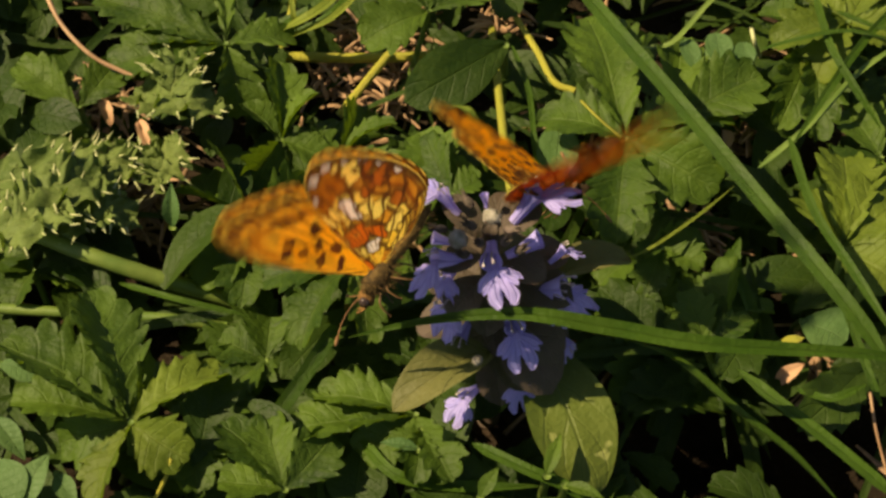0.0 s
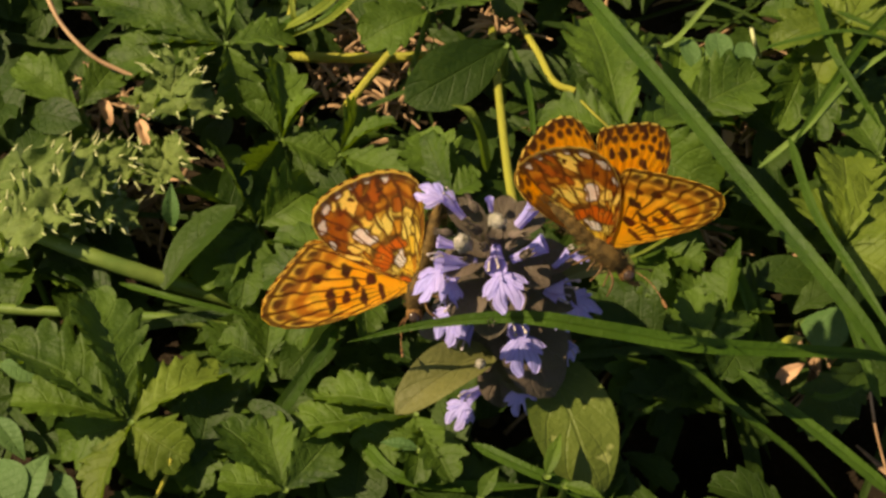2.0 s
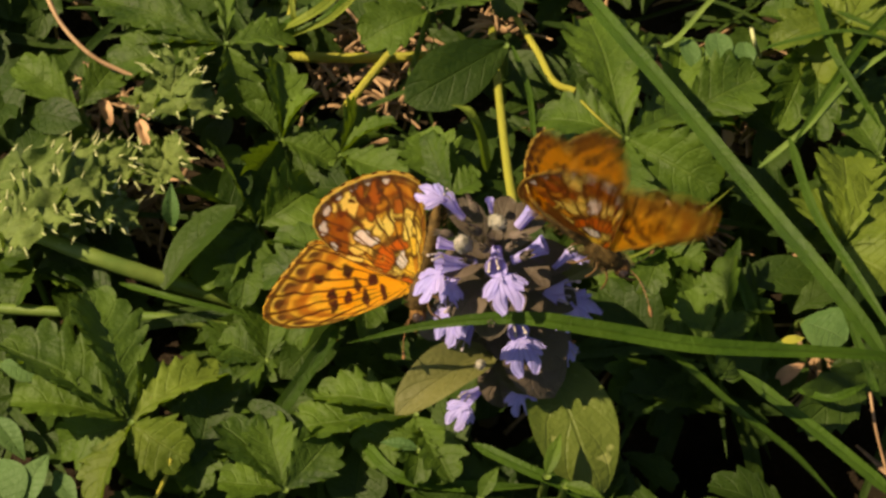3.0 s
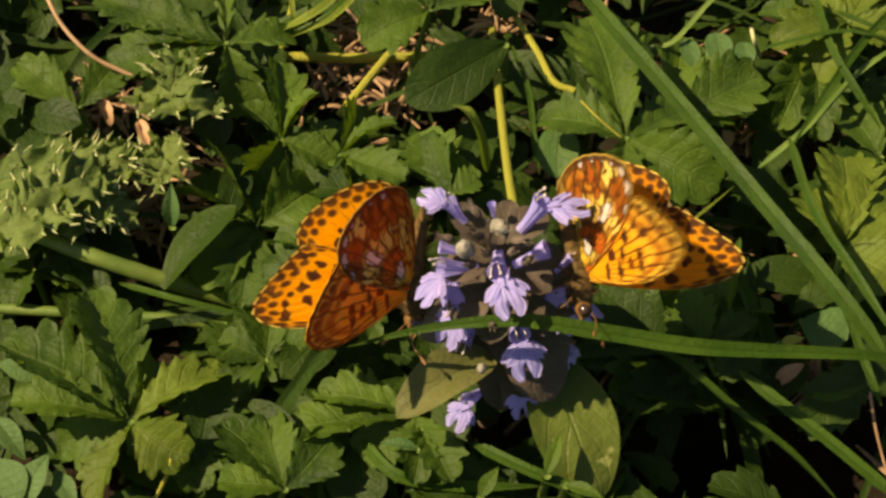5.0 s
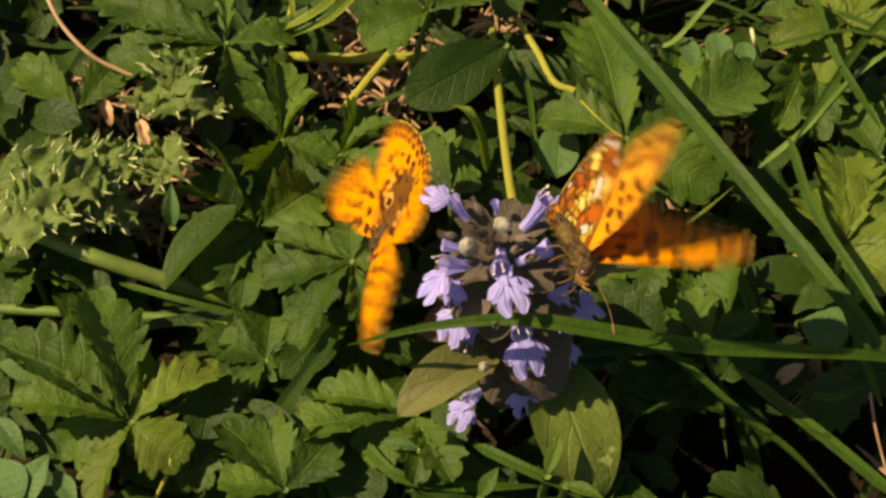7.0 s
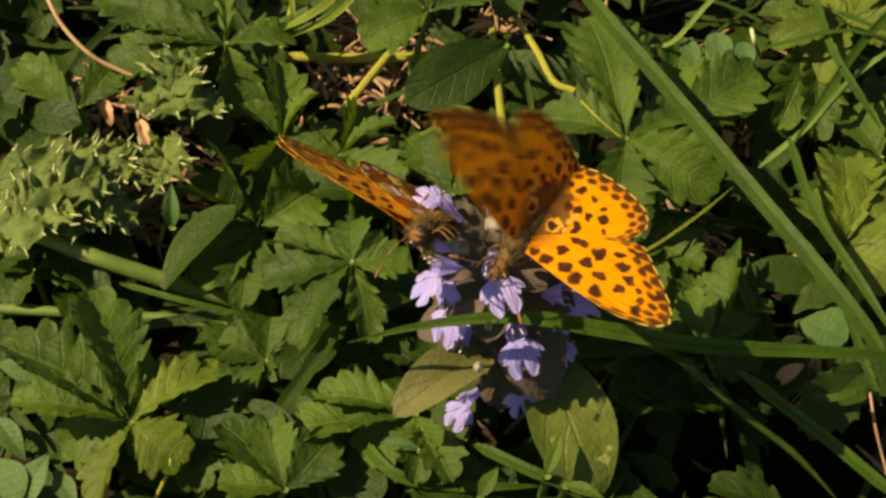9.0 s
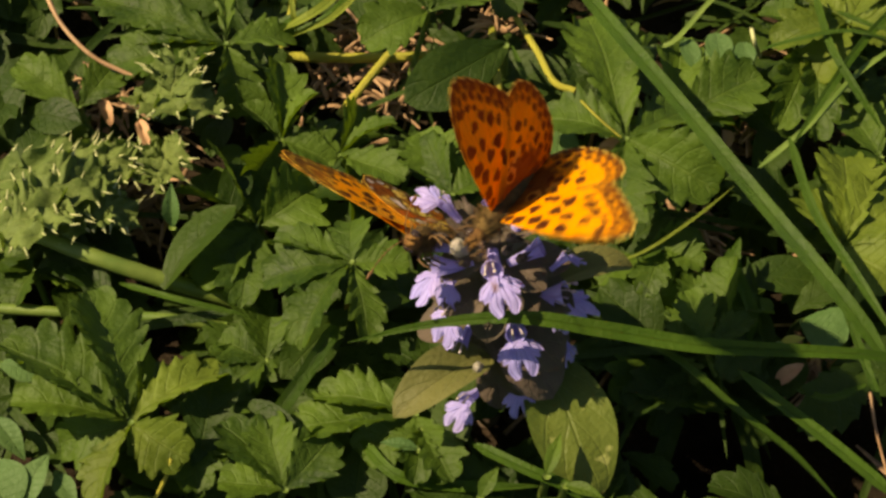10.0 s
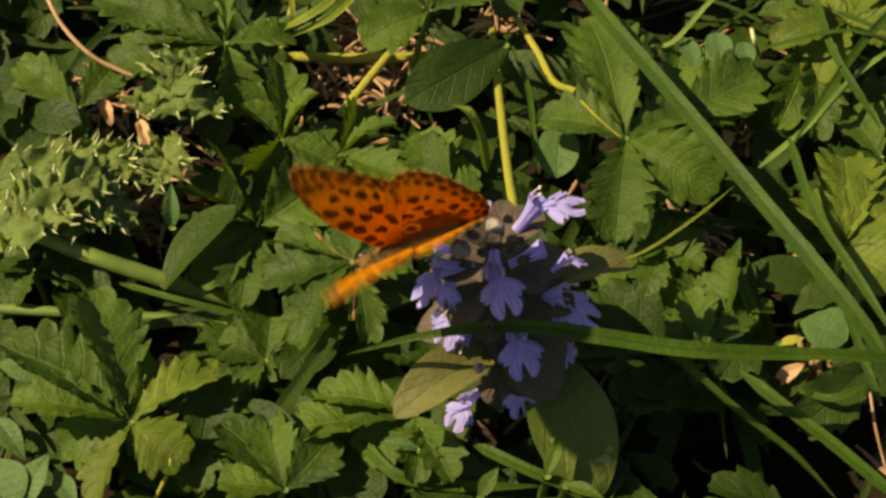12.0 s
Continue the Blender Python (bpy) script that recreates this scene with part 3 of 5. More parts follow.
grass([(-24.7, 56.9, 15.0), (-20.5, 55.5, 19.0), (-16.7, 57.1, 20.0), (-11.7, 63.5, 20.0)], 1.2, "yellowish young grass blade by the runner", material=PALE_GRASS)
grass([(-23.4, 62.9, 20.0), (-22.9, 58.3, 20.0), (-22.4, 56.3, 17.0)], 0.9, "yellowish young grass blade by the runner", material=PALE_GRASS)
grass([(47.6, 50.5, 20.0), (53.2, 49.3, 24.0), (59.8, 49.8, 25.0), (67.3, 48.8, 24.0)], 0.8, "pale arched grass blade over the leaves")
grass([(23.6, 14.0, 16.0), (28.9, 14.8, 19.0), (35.5, 19.4, 20.0), (41.7, 25.7, 19.0)], 0.5, "thin pale grass stalk beside the flower", material=PALE_GRASS)
grass([(-24.7, -11.0, 12.0), (-20.1, -6.3, 16.0), (-15.6, -0.1, 19.0), (-14.1, 1.7, 19.0)], 2.2, roll=40)
grass([(30.5, 52.6, 18.0), (34.7, 52.9, 19.0), (40.2, 59.4, 20.0), (45.0, 65.3, 20.0)], 0.8, "thin green grass stalk", material=GREEN_STALK)
grass([(58.8, 54.6, 24.0), (65.1, 51.3, 24.0), (70.3, 52.4, 24.0)], 1.0)
grass([(-10.9, -13.0, 14.0), (-6.2, -18.7, 15.0), (1.2, -19.3, 13.0), (13.2, -18.8, 12.0)], 1.6, roll=20)
grass([(3.8, -15.7, 18.0), (10.7, -19.5, 18.0), (15.8, -21.4, 17.0), (20.3, -23.7, 15.0)], 1.6, roll=10)
grass([(40.4, 0.6, 12.0), (42.9, 6.1, 15.0), (40.9, 13.3, 17.0), (41.9, 17.4, 18.0)], 1.8)
grass([(37.6, 4.3, 12.0), (39.8, 10.5, 14.0), (40.5, 16.9, 16.0)], 2.2)
grass([(48.1, -5.1, 14.0), (52.1, -7.7, 16.0), (57.3, -5.5, 16.0)], 1.2, "short bent grass blade")
grass([(-24.8, 57.8, 14.0), (-17.8, 59.8, 17.0), (-12.7, 65.9, 18.0)], 1.4)
grass([(-26.7, 60.1, 14.0), (-19.6, 62.1, 17.0), (-16.2, 67.1, 18.0)], 1.8)
# deep shade on these two blades comes from the darkened green
grass([(41.0, -2.5, 5.0), (42.8, -7.8, 3.0), (44.7, -13.9, -4.0)], 2.4, "drooping grass blade in deep shade", material=SHADED_GREEN)
grass([(33.1, -2.9, 4.0), (31.4, -7.2, 2.0), (29.2, -12.6, -3.0)], 2.6, "drooping grass blade in deep shade", material=SHADED_GREEN)
grass([(-45.8, 12.3, 14.0), (-35.8, 8.5, 15.0), (-27.2, 7.4, 13.0)], 1.0)

# ---- stalks ----


def stalk(pts, r, label, material, r1=None, name="plant_stalk"):
    pts = [V(p) for p in pts]
    t = thing(name, pts[0], label, "stalk", "stalks")
    part("stalk_rod", tube(pts, r * MM, (r1 or r) * MM, 30, 8, 0.08), material, t)
    return t


stalk([(9.8, 16.3, 26.0), (9.1, 24.9, 24.0), (8.4, 41.3, 19.0), (8.0, 57.2, 12.0), (7.8, 68.4, 6.0)], 0.62, "upright yellow-green stalk behind the flower", STALK)
stalk([(-25.1, 57.8, 10.0), (-16.3, 57.5, 10.0), (-7.4, 57.6, 10.0), (-1.2, 58.9, 9.0)], 0.8, "yellow runner lying on the litter", STALK)
stalk([(-8.3, 57.5, 11.0), (-12.5, 50.7, 11.0), (-16.0, 46.7, 9.0)], 0.7, "short yellow dry stalk lying on litter", STALK)
stalk([(10.9, 67.3, 10.0), (14.6, 57.2, 12.0), (17.0, 51.0, 12.0), (20.2, 49.1, 12.0)], 0.55, "yellow bent stalk among leaves", STALK)
stalk([(-60.1, 58.6, 24.0), (-56.9, 52.7, 23.0), (-52.1, 48.3, 21.0), (-46.0, 46.0, 19.0)], 0.34, "thin reddish brown arched stalk", RED_STALK)
stalk([(-61.1, 21.4, 15.0), (-50.1, 16.4, 15.0), (-40.0, 14.9, 11.0), (-26.6, 14.1, 5.0)], 1.2, "thick green stem lying under the leaves", GREEN_STALK)
stalk([(-65.3, 12.1, 8.0), (-51.4, 11.1, 8.0), (-39.1, 10.2, 8.0), (-31.2, 10.0, 6.0)], 0.8, "yellowish green stem lying under leaves", GREEN_STALK)
stalk([(-23.5, 66.0, 14.0), (-25.0, 58.4, 12.0), (-27.9, 57.2, 8.0)], 0.5, "thin yellow stalk among leaves", STALK)
stalk([(46.7, 54.8, 20.0), (47.1, 52.9, 19.0), (48.7, 54.4, 14.0)], 0.35, "whitish broken end of a stalk", SPINE)
stalk([(57.5, -6.8, 16.0), (57.8, -11.9, 15.0), (59.2, -17.1, 12.0)], 0.2, "thin reddish brown upright stalk", RED_STALK)
stalk([(-38.0, -20.6, 12.0), (-36.3, -18.7, 15.0), (-35.8, -16.9, 16.0)], 0.3, "thin curled yellow tendril by a leaf", STALK)
stalk([(20.1, 39.0, 22.0), (22.7, 35.5, 22.0), (25.9, 33.6, 20.0)], 0.17, "thin yellow leaf stalk", STALK)

# ---- bugle plant ----
BUGLE_AT = (6.5, -0.5, 46.0)


def flower_geo():
    """A bugle flower in its own space: it opens along +x with its lip hanging below (millimetres scaled)."""
    def funnel(u, v):
        a = math.pi * v
        r = (0.7 + 0.85 * u ** 2.2) * MM
        x = 5.6 * u * MM
        return Vector((x, math.cos(a) * r * 0.9, math.sin(a) * r + 0.5 * MM * u * u))
    tube_part = grid(funnel, 10, 12)

    def lobe(length, w0, w1, notch, bend, yaw, drop):
        def fn(u, v):
            w = (w0 + (w1 - w0) * math.sin(min(1.0, u * 1.15) * math.pi / 2) ** 2) * 0.5 * MM
            w *= (1 - max(0.0, u - 0.75) * 1.6)
            x = u * length * MM * (1 - notch * max(0.0, u - 0.5) * 2 * max(0.0, 1 - abs(v) * 2.2))
            p = Vector((x, v * w, -0.25 * abs(v) * w - bend * u * u * length * MM + (0.16 * math.sin(v * 6) + 0.22 * math.sin(u * 9 + v * 4) * abs(v)) * MM * u))
            return Matrix.Rotation(radians(drop), 3, "Y") @ (Matrix.Rotation(radians(yaw), 3, "Z") @ p)
        g = grid(fn, 10, 10)
        return [p + Vector((5.2 * MM, 0, -0.7 * MM)) for p in g[0]], g[1], g[2]
    lip = lobe(4.7, 1.4, 4.2, 0.5, 0.30, 0, 36)
    left = lobe(3.4, 1.0, 1.9, 0.12, 0.3, 50, 26)
    right = lobe(3.4, 1.0, 1.9, 0.12, 0.3, -50, 26)
    stamens = [join(tube([Vector((4.1, y, 0.9)) * MM, Vector((5.8, y, 1.6)) * MM, Vector((6.9, y * 1.4, 1.4)) * MM], 0.13 * MM, 0.1 * MM, 5, 5),
                    ball(Vector((7.0, y * 1.4, 1.35)) * MM, 0.32 * MM, 0.25 * MM, 0.22 * MM, None, 5, 6)) for y in (-0.45, 0.45)]
    return tube_part, lip, left, right, *stamens


FLOWER_MESHES = [mesh_of(n, g, m) for n, g, m in zip(("corolla_tube", "lower_lip", "side_lobe", "side_lobe", "stamen", "stamen"), flower_geo(), (PETAL, PETAL, PETAL, PETAL, ANTHER, ANTHER))]


def put(name, me, parent, m, label=""):
    ob = new(name, me)
    ob.parent = parent
    ob.matrix_basis = m
    return tagged(ob, label) if label else ob


def flower(plant, foot, mouth, lip, size=1.0, closed=False):
    """foot, mouth and lip: where the tube rises, where it opens and where its lip points, in millimetres in the world."""
    foot, mouth, lip = V(foot), V(mouth), V(lip)
    x = (mouth - foot).normalized()
    z = -((lip - mouth) - x * (lip - mouth).dot(x)).normalized()
    y = z.cross(x)
    at = mouth - x * 5.4 * MM * size - plant.location
    m = Matrix(((x.x, y.x, z.x, at.x), (x.y, y.y, z.y, at.y), (x.z, y.z, z.z, at.z), (0, 0, 0, 1))) @ Matrix.Scale(size, 4)
    f = put("flower", FLOWER_MESHES[0], plant, m, "blue-violet bugle flower")
    if not closed:
        put("lower_lip", FLOWER_MESHES[1], f, Matrix.Identity(4))
        put("side_lobe", FLOWER_MESHES[2], f, Matrix.Identity(4))
        put("side_lobe", FLOWER_MESHES[3], f, Matrix.Identity(4))
        put("stamen", FLOWER_MESHES[4], f, Matrix.Identity(4), "pale stamen")
        put("stamen", FLOWER_MESHES[5], f, Matrix.Identity(4), "pale stamen")
    return f


def build_bugle():
    top = V(BUGLE_AT)
    t = thing("bugle_plant", Vector((top.x, top.y, 0)), "flowering bugle with blue-violet flowers and purplish bracts", "flower")
    part("stem", tube([Vector((top.x, top.y, -0.002)), Vector((top.x, top.y, top.z * 0.5)), top - Vector((0, 0, 0.002))], 0.0017, 0.0011, 16, 8), BRACT, t, "hairy purplish stem")
    h = top.z * 1000
    for foot, mouth, lip, size in (
            ((3.8, 1.7, 42.0), (0.3, 2.9, 47.0), (-0.3, 3.5, 42.0), 0.72),
            ((9.1, 1.7, 42.0), (12.5, 2.7, 47.0), (15.5, 2.7, 47.0), 1.0),
            ((4.4, -1.4, 39.0), (-0.4, -3.2, 41.0), (-1.4, -5.6, 37.0), 0.95),
            ((6.7, -0.4, 42.0), (6.7, -5.9, 44.0), (9.2, -7.8, 38.0), 1.02),
            ((11.0, -1.9, 32.0), (16.0, -2.8, 34.0), (19.4, -3.9, 31.0), 1.1),
            ((10.3, -2.1, 33.0), (14.6, -3.4, 33.0), (15.2, -3.7, 28.0), 0.9),
            ((4.8, -0.8, 33.0), (1.2, -4.3, 33.0), (0.1, -6.3, 28.0), 1.0),
            ((4.0, -2.6, 27.0), (2.5, -6.1, 27.0), (1.6, -8.1, 24.0), 0.8),
            ((8.9, -3.6, 30.0), (9.7, -6.9, 31.0), (10.7, -9.3, 26.0), 1.05),
            ((9.4, -5.6, 22.0), (10.5, -9.2, 22.0), (10.5, -10.9, 19.0), 0.85),
            ((5.0, -6.9, 17.0), (3.1, -9.1, 18.0), (2.3, -10.1, 15.0), 0.8),
            ((15.1, -2.4, 24.0), (16.8, -4.3, 23.0), (17.6, -5.2, 20.0), 0.6),
            ((5.5, 3.1, 37.0), (1.1, -2.6, 37.0), (1.2, -3.2, 34.0), 0.7),
            ((14.4, -1.1, 38.0), (16.1, -0.1, 39.0), (16.3, -0.9, 37.0), 0.5)):
        flower(t, foot, mouth, lip, size)
    for foot, mouth, lip, size in (
            ((8.8, -2.3, 41.0), (12.7, -1.8, 43.0), (13.5, -2.6, 42.0), 0.85),
            ((6.1, 2.9, 44.0), (5.9, 3.5, 46.0), (6.2, 4.1, 46.0), 0.4),
            ((3.3, -1.3, 42.0), (-0.6, -1.3, 43.0), (-1.3, -1.7, 42.0), 0.6),
            ((8.9, -5.8, 28.0), (8.5, -7.6, 28.0), (8.5, -8.0, 26.0), 0.5)):
        flower(t, foot, mouth, lip, size, True)
    bud = ball((0, 0, 0), 1.9 * MM, 1.3 * MM, 1.3 * MM, None, 12, 16, 0.35)
    rng = random.Random(21)
    fuzz = []
    for _ in range(70):
        d = Vector((rng.uniform(-1, 1), rng.uniform(-1, 1), rng.uniform(-1, 1))).normalized()
        c = Vector((d.x * 1.8, d.y * 1.2, d.z * 1.2)) * MM
        fuzz.append(tube([c, c + d * 0.3 * MM, c + (d * 0.6 + Vector((0.25, 0, 0))) * MM], 0.05 * MM, 0.015 * MM, 2, 3))
    bud = join(bud, *fuzz)
    me = mesh_of("bud", bud, HAIRY)
    for at, s in (((6.7, -0.7, 47.0), 0.72), ((2.5, -3.4, 46.0), 0.85), ((4.8, -10.9, 30.0), 0.5)):
        at = V(at) - t.location
        put("bud", me, t, pose(*at, 0, random.uniform(-60, -20), math.degrees(math.atan2(at.y, at.x))) @ Matrix.Scale(s, 4), "pale hairy flower bud")
    calyx = join(grid(lambda u, v: Vector((2.6 * u, 0.75 * math.sin(math.pi * (0.2 + 0.75 * u)) * math.cos(math.pi * v), 0.75 * math.sin(math.pi * (0.2 + 0.75 * u)) * math.sin(math.pi * v))) * MM, 8, 10),
                 *[tube([Vector((2.2, 0.35 * math.cos(k), 0.35 * math.sin(k))) * MM, Vector((2.9, 0.5 * math.cos(k), 0.5 * math.sin(k))) * MM, Vector((3.6, 0.6 * math.cos(k), 0.6 * math.sin(k))) * MM], 0.22 * MM, 0.03 * MM, 3, 5) for k in (0.3, 1.55, 2.8, 4.05, 5.3)])
    cm = mesh_of("calyx", calyx, CALYX)
    for at, s in (((4.6, -1.6, 46.0), 0.5), ((8.4, -2.0, 46.0), 0.55), ((5.3, -3.4, 45.0), 0.5), ((8.1, -3.4, 45.0), 0.5), ((9.8, -4.0, 44.0), 0.55), ((3.6, -3.7, 43.0), 0.5), ((1.1, -1.3, 45.0), 0.45), ((4.3, 1.5, 46.0), 0.45), ((7.8, -7.1, 38.0), 0.45), ((6.1, -8.0, 36.0), 0.5)):
        at = V(at) - t.location
        put("calyx", cm, t, pose(*at, 0, random.uniform(-75, -25), math.degrees(math.atan2(at.y, at.x))) @ Matrix.Scale(s * 1.7, 4), "hairy purplish green calyx")
    # bracts under the whorls: yaw, level, length, width, rise
    for yaw, z, length, width, rise in ((140, h - 5, 6, 4.5, 4), (40, h - 5, 7, 5, 2), (75, h - 6, 6, 4, 3), (325, h - 7, 7, 5.5, 1), (200, h - 7, 6, 5, 1),
                                        (5, h - 10, 9, 6, 2), (342, h - 13, 10, 7, 1), (290, h - 10, 6, 5, -1), (230, h - 11, 7, 5.5, -1), (265, h - 14, 6, 5, -1), (185, h - 13, 7, 5, 0),
                                        (320, h - 18, 11, 8, -2), (300, h - 22, 10, 8, -2), (250, h - 21, 7, 6, -1), (345, h - 22, 10, 8, -1), (280, h - 27, 8, 6, -2),
                                        (310, h - 20, 12, 9, -4), (100, h - 12, 9, 7, 1), (60, h - 16, 10, 8, 0), (140, h - 17, 9, 7, 0), (90, h - 22, 11, 8, 0), (30, h - 24, 12, 8, -1), (170, h - 24, 9, 7, -1), (120, h - 29, 11, 8, 0)):
        a = radians(yaw)
        foot = Vector((top.x, top.y, z * MM)) + Vector((math.cos(a), math.sin(a), 0)) * 0.0012
        tip = foot + Vector((math.cos(a) * length, math.sin(a) * length, rise)) * MM
        part("bract", leaf_sheet(foot, tip, width * MM, "oval", 5, 0.25, 0.08, 0, (0, 0, 1), 12, 8, 0.03, yaw * 0.1), BRACT, t, "purplish brown bract")
    for foot, tip, width, roll in (((6.5, -6.4, 25.0), (-5.9, -15.1, 27.0), 6.8, 5), ((12.0, 0.5, 18.0), (20.5, -21.5, 16.0), 12.0, -6), ((14.9, 1.7, 30.0), (25.2, 5.0, 31.0), 5.6, -15)):
        part("lower_leaf", leaf_sheet(V(foot), V(tip), width * MM, "oval" if width > 11 else "round", 5, 0.12 if width > 11 else 0.55, 0.10, roll, (0, -0.1, 1), 20, 10, 0.03, width), OVAL if width > 11 else TAN, t, "oval green lower leaf" if width > 11 else "olive-tan lower leaf")
    return t


BUGLE = build_bugle()

# ---- thistle leaves ----


def thistle(pts, width, label, lobes=4):
    """A ruffled lobed leaf along a curve, its lobes drawn out into pale spines."""
    pts = [V(p) for p in pts]
    t = thing("thistle_leaf", pts[0], label, "leaf", "thistle leaves")
    count[0] += 1
    sd = count[0] * 3.7

    def fn(u, v):
        p = curve_at(pts, u)
        d, s, n = axes(curve_at(pts, min(1, u + 0.02)) - curve_at(pts, max(0, u - 0.02)))
        off = 0.12 if v > 0 else 0.0
        k = ((u + off) * lobes) % 1.0
        lobe = (1 - abs(2 * k - 1)) ** 0.8
        cusp = 0.22 * abs(math.sin(3 * math.pi * k)) ** 3
        h = width / 2 * MM * math.sin(math.pi * (0.10 + 0.82 * u)) ** 0.5
        a = abs(v)
        reach = 1 - a ** 1.3 * (1 - 0.30 - 0.68 * lobe) + cusp * a ** 3
        ruff = 0.0010 * math.sin((u + off) * lobes * 4 * math.pi + v * 2) * a * a + 0.0013 * noise.noise(Vector((u * 7 + sd, v * 3, 1)))
        return p + s * (v * h * reach) + n * (a * h * 0.18 + ruff) + d * (a * h * 0.25 + (k - 0.5) * a * h * 0.25)

    part("leaf_blade", grid(fn, 110, 14), THISTLE, t)
    rng = random.Random(int(sd * 10))
    for i in range(lobes):
        for sgn in (-1, 1):
            for k in (0.17, 0.5, 0.83):
                u = (i + k) / lobes - (0.12 if sgn > 0 else 0)
                if not 0.02 < u < 1.0:
                    continue
                a, b = fn(u, sgn * 0.97), fn(u, sgn * 0.7)
                d = (a - b).normalized() + Vector((rng.uniform(-0.5, 0.5), rng.uniform(-0.5, 0.5), rng.uniform(-0.1, 0.4)))
                part("spine", tube([a - d * 0.0004, a + d * 0.0005, a + d * rng.uniform(0.0007, 0.0014)], 0.00022, 0.00003, 4, 5), SPINE, t, "pale sharp spine")
    return t


thistle([(-46.2, 45.4, 16.0), (-41.3, 42.4, 19.0), (-37.2, 40.2, 21.0), (-33.5, 42.1, 18.0)], 10.0, "grey-green spiny thistle leaf tip")
thistle([(-42.4, 43.2, 14.0), (-40.5, 42.4, 19.0), (-39.6, 45.1, 21.0), (-39.3, 49.8, 20.0)], 9.0, "grey-green spiny thistle leaf lobe")
thistle([(-41.6, 38.9, 14.0), (-40.8, 33.6, 16.0), (-41.0, 30.2, 17.0), (-42.3, 28.7, 15.0)], 7, "small spiny thistle leaf lobe")
thistle([(-67.2, 27.2, 17.0), (-60.3, 26.7, 19.0), (-54.3, 25.4, 20.0), (-49.3, 28.4, 18.0)], 12.0, "wavy grey-green thistle leaf with spines")
thistle([(-65.0, 17.2, 17.0), (-59.1, 19.0, 20.0), (-55.5, 21.9, 20.0), (-51.3, 24.4, 18.0)], 12, "wavy grey-green thistle leaf with spines")
thistle([(-56.3, 20.3, 14.0), (-52.7, 21.6, 17.0), (-48.9, 23.1, 17.0), (-44.5, 23.8, 14.0)], 9, "spiny thistle leaf low on the ground")
thistle([(-53.4, 37.5, 13.0), (-50.2, 33.9, 15.0), (-45.9, 32.3, 15.0), (-43.0, 34.3, 13.0)], 8, "spiny thistle leaf low on the ground")
thistle([(-60.6, 35.7, 14.0), (-55.2, 33.3, 15.0), (-50.9, 31.8, 15.0), (-48.5, 30.2, 13.0)], 9, "spiny thistle leaf low on the ground")

# ---- litter and low growth ----


def dead_leaf(foot, tip, width, label="curled pinkish brown dead leaf"):
    foot, tip = V(foot), V(tip)
    count[0] += 1
    t = thing("dead_leaf", foot, label, "dead leaf", "dead leaves")
    part("leaf_blade", leaf_sheet(foot, tip, width * MM, "oval", 5, 0.7, 0.15, random.uniform(-30, 30), (0, 0, 1), 12, 8, 0.06, count[0]), DRY, t)


dead_leaf((22.9, 35.0, 16.0), (26.5, 33.9, 17.0), 2.6)
dead_leaf((46.6, -0.8, 8.0), (49.4, 0.0, 12.0), 2.2)
dead_leaf((-52.9, 50.3, 8.0), (-51.0, 45.6, 9.0), 2)
dead_leaf((-46.7, 45.6, 9.0), (-44.8, 40.4, 10.0), 2)
dead_leaf((-65.5, 40.1, 9.0), (-62.6, 42.6, 10.0), 2)
dead_leaf((-7.6, 69.7, 10.0), (-7.4, 66.3, 10.0), 1.6)
dead_leaf((42.8, 43.9, 9.0), (43.4, 40.7, 9.0), 2)


# bare spots where litter or dark soil shows; later ones keep shaded places dark
BARE = [((-11.2, 59.1, 3.0), 10), ((-53.9, 52.1, 3.0), 5), ((-45.9, 33.4, 3.0), 6), ((44.3, 47.6, 3.0), 5), ((8.8, 68.7, 3.0), 4), ((37.9, 27.6, 3.0), 4), ((53.1, 3.3, 3.0), 3), ((-37.9, 8.1, 3.0), 3), ((34.8, -8.7, 3.0), 9), ((43.6, -11.3, 3.0), 10), ((54.0, -13.1, 3.0), 6), ((59.2, -6.0, 3.0), 5), ((53.7, 1.9, 3.0), 4), ((47.8, 15.4, 3.0), 3), ((26.2, -14.9, 3.0), 3)]


def scatter_leaves(n, seed):
    rng = random.Random(seed)
    geos = []
    for _ in range(n):
        x, y = rng.uniform(-0.090, 0.090), rng.uniform(-0.075, 0.11)
        if any((x - V(c).x) ** 2 + (y - V(c).y) ** 2 < (r * MM) ** 2 for c, r in BARE):
            continue
        z = rng.uniform(0.001, 0.012)
        a, tilt, ln = rng.uniform(0, 2 * math.pi), rng.uniform(-0.3, 0.5), rng.uniform(0.008, 0.016)
        p0 = Vector((x, y, z))
        p1 = p0 + Vector((math.cos(a), math.sin(a), tilt)).normalized() * ln
        kind = rng.random()
        if kind < 0.62:
            geos.append(leaf_sheet(p0, p1, ln * rng.uniform(0.5, 0.7), "toothed", 4, 0.35, 0.06, rng.uniform(-25, 25), (0, 0, 1), 20, 6, 0.03, rng.uniform(0, 99)))
        elif kind < 0.8:
            geos.append(leaf_sheet(p0, p1, ln * rng.uniform(0.45, 0.6), "oval", 5, 0.2, 0.06, rng.uniform(-25, 25), (0, 0, 1), 10, 6, 0.03, rng.uniform(0, 99)))
        else:
            p2 = p1 + Vector((math.cos(a), math.sin(a), -0.1)) * ln
            geos.append(blade_sheet([p0, p1, p2], rng.uniform(0.0008, 0.0018), 0.25, rng.uniform(-40, 40), nu=10, nv=4))
    return join(*geos)


# understory in the darkened green, shade included in its colour
low = new("low_leaves", mesh_of("low_leaves", scatter_leaves(1250, 11), SHADED_GREEN))
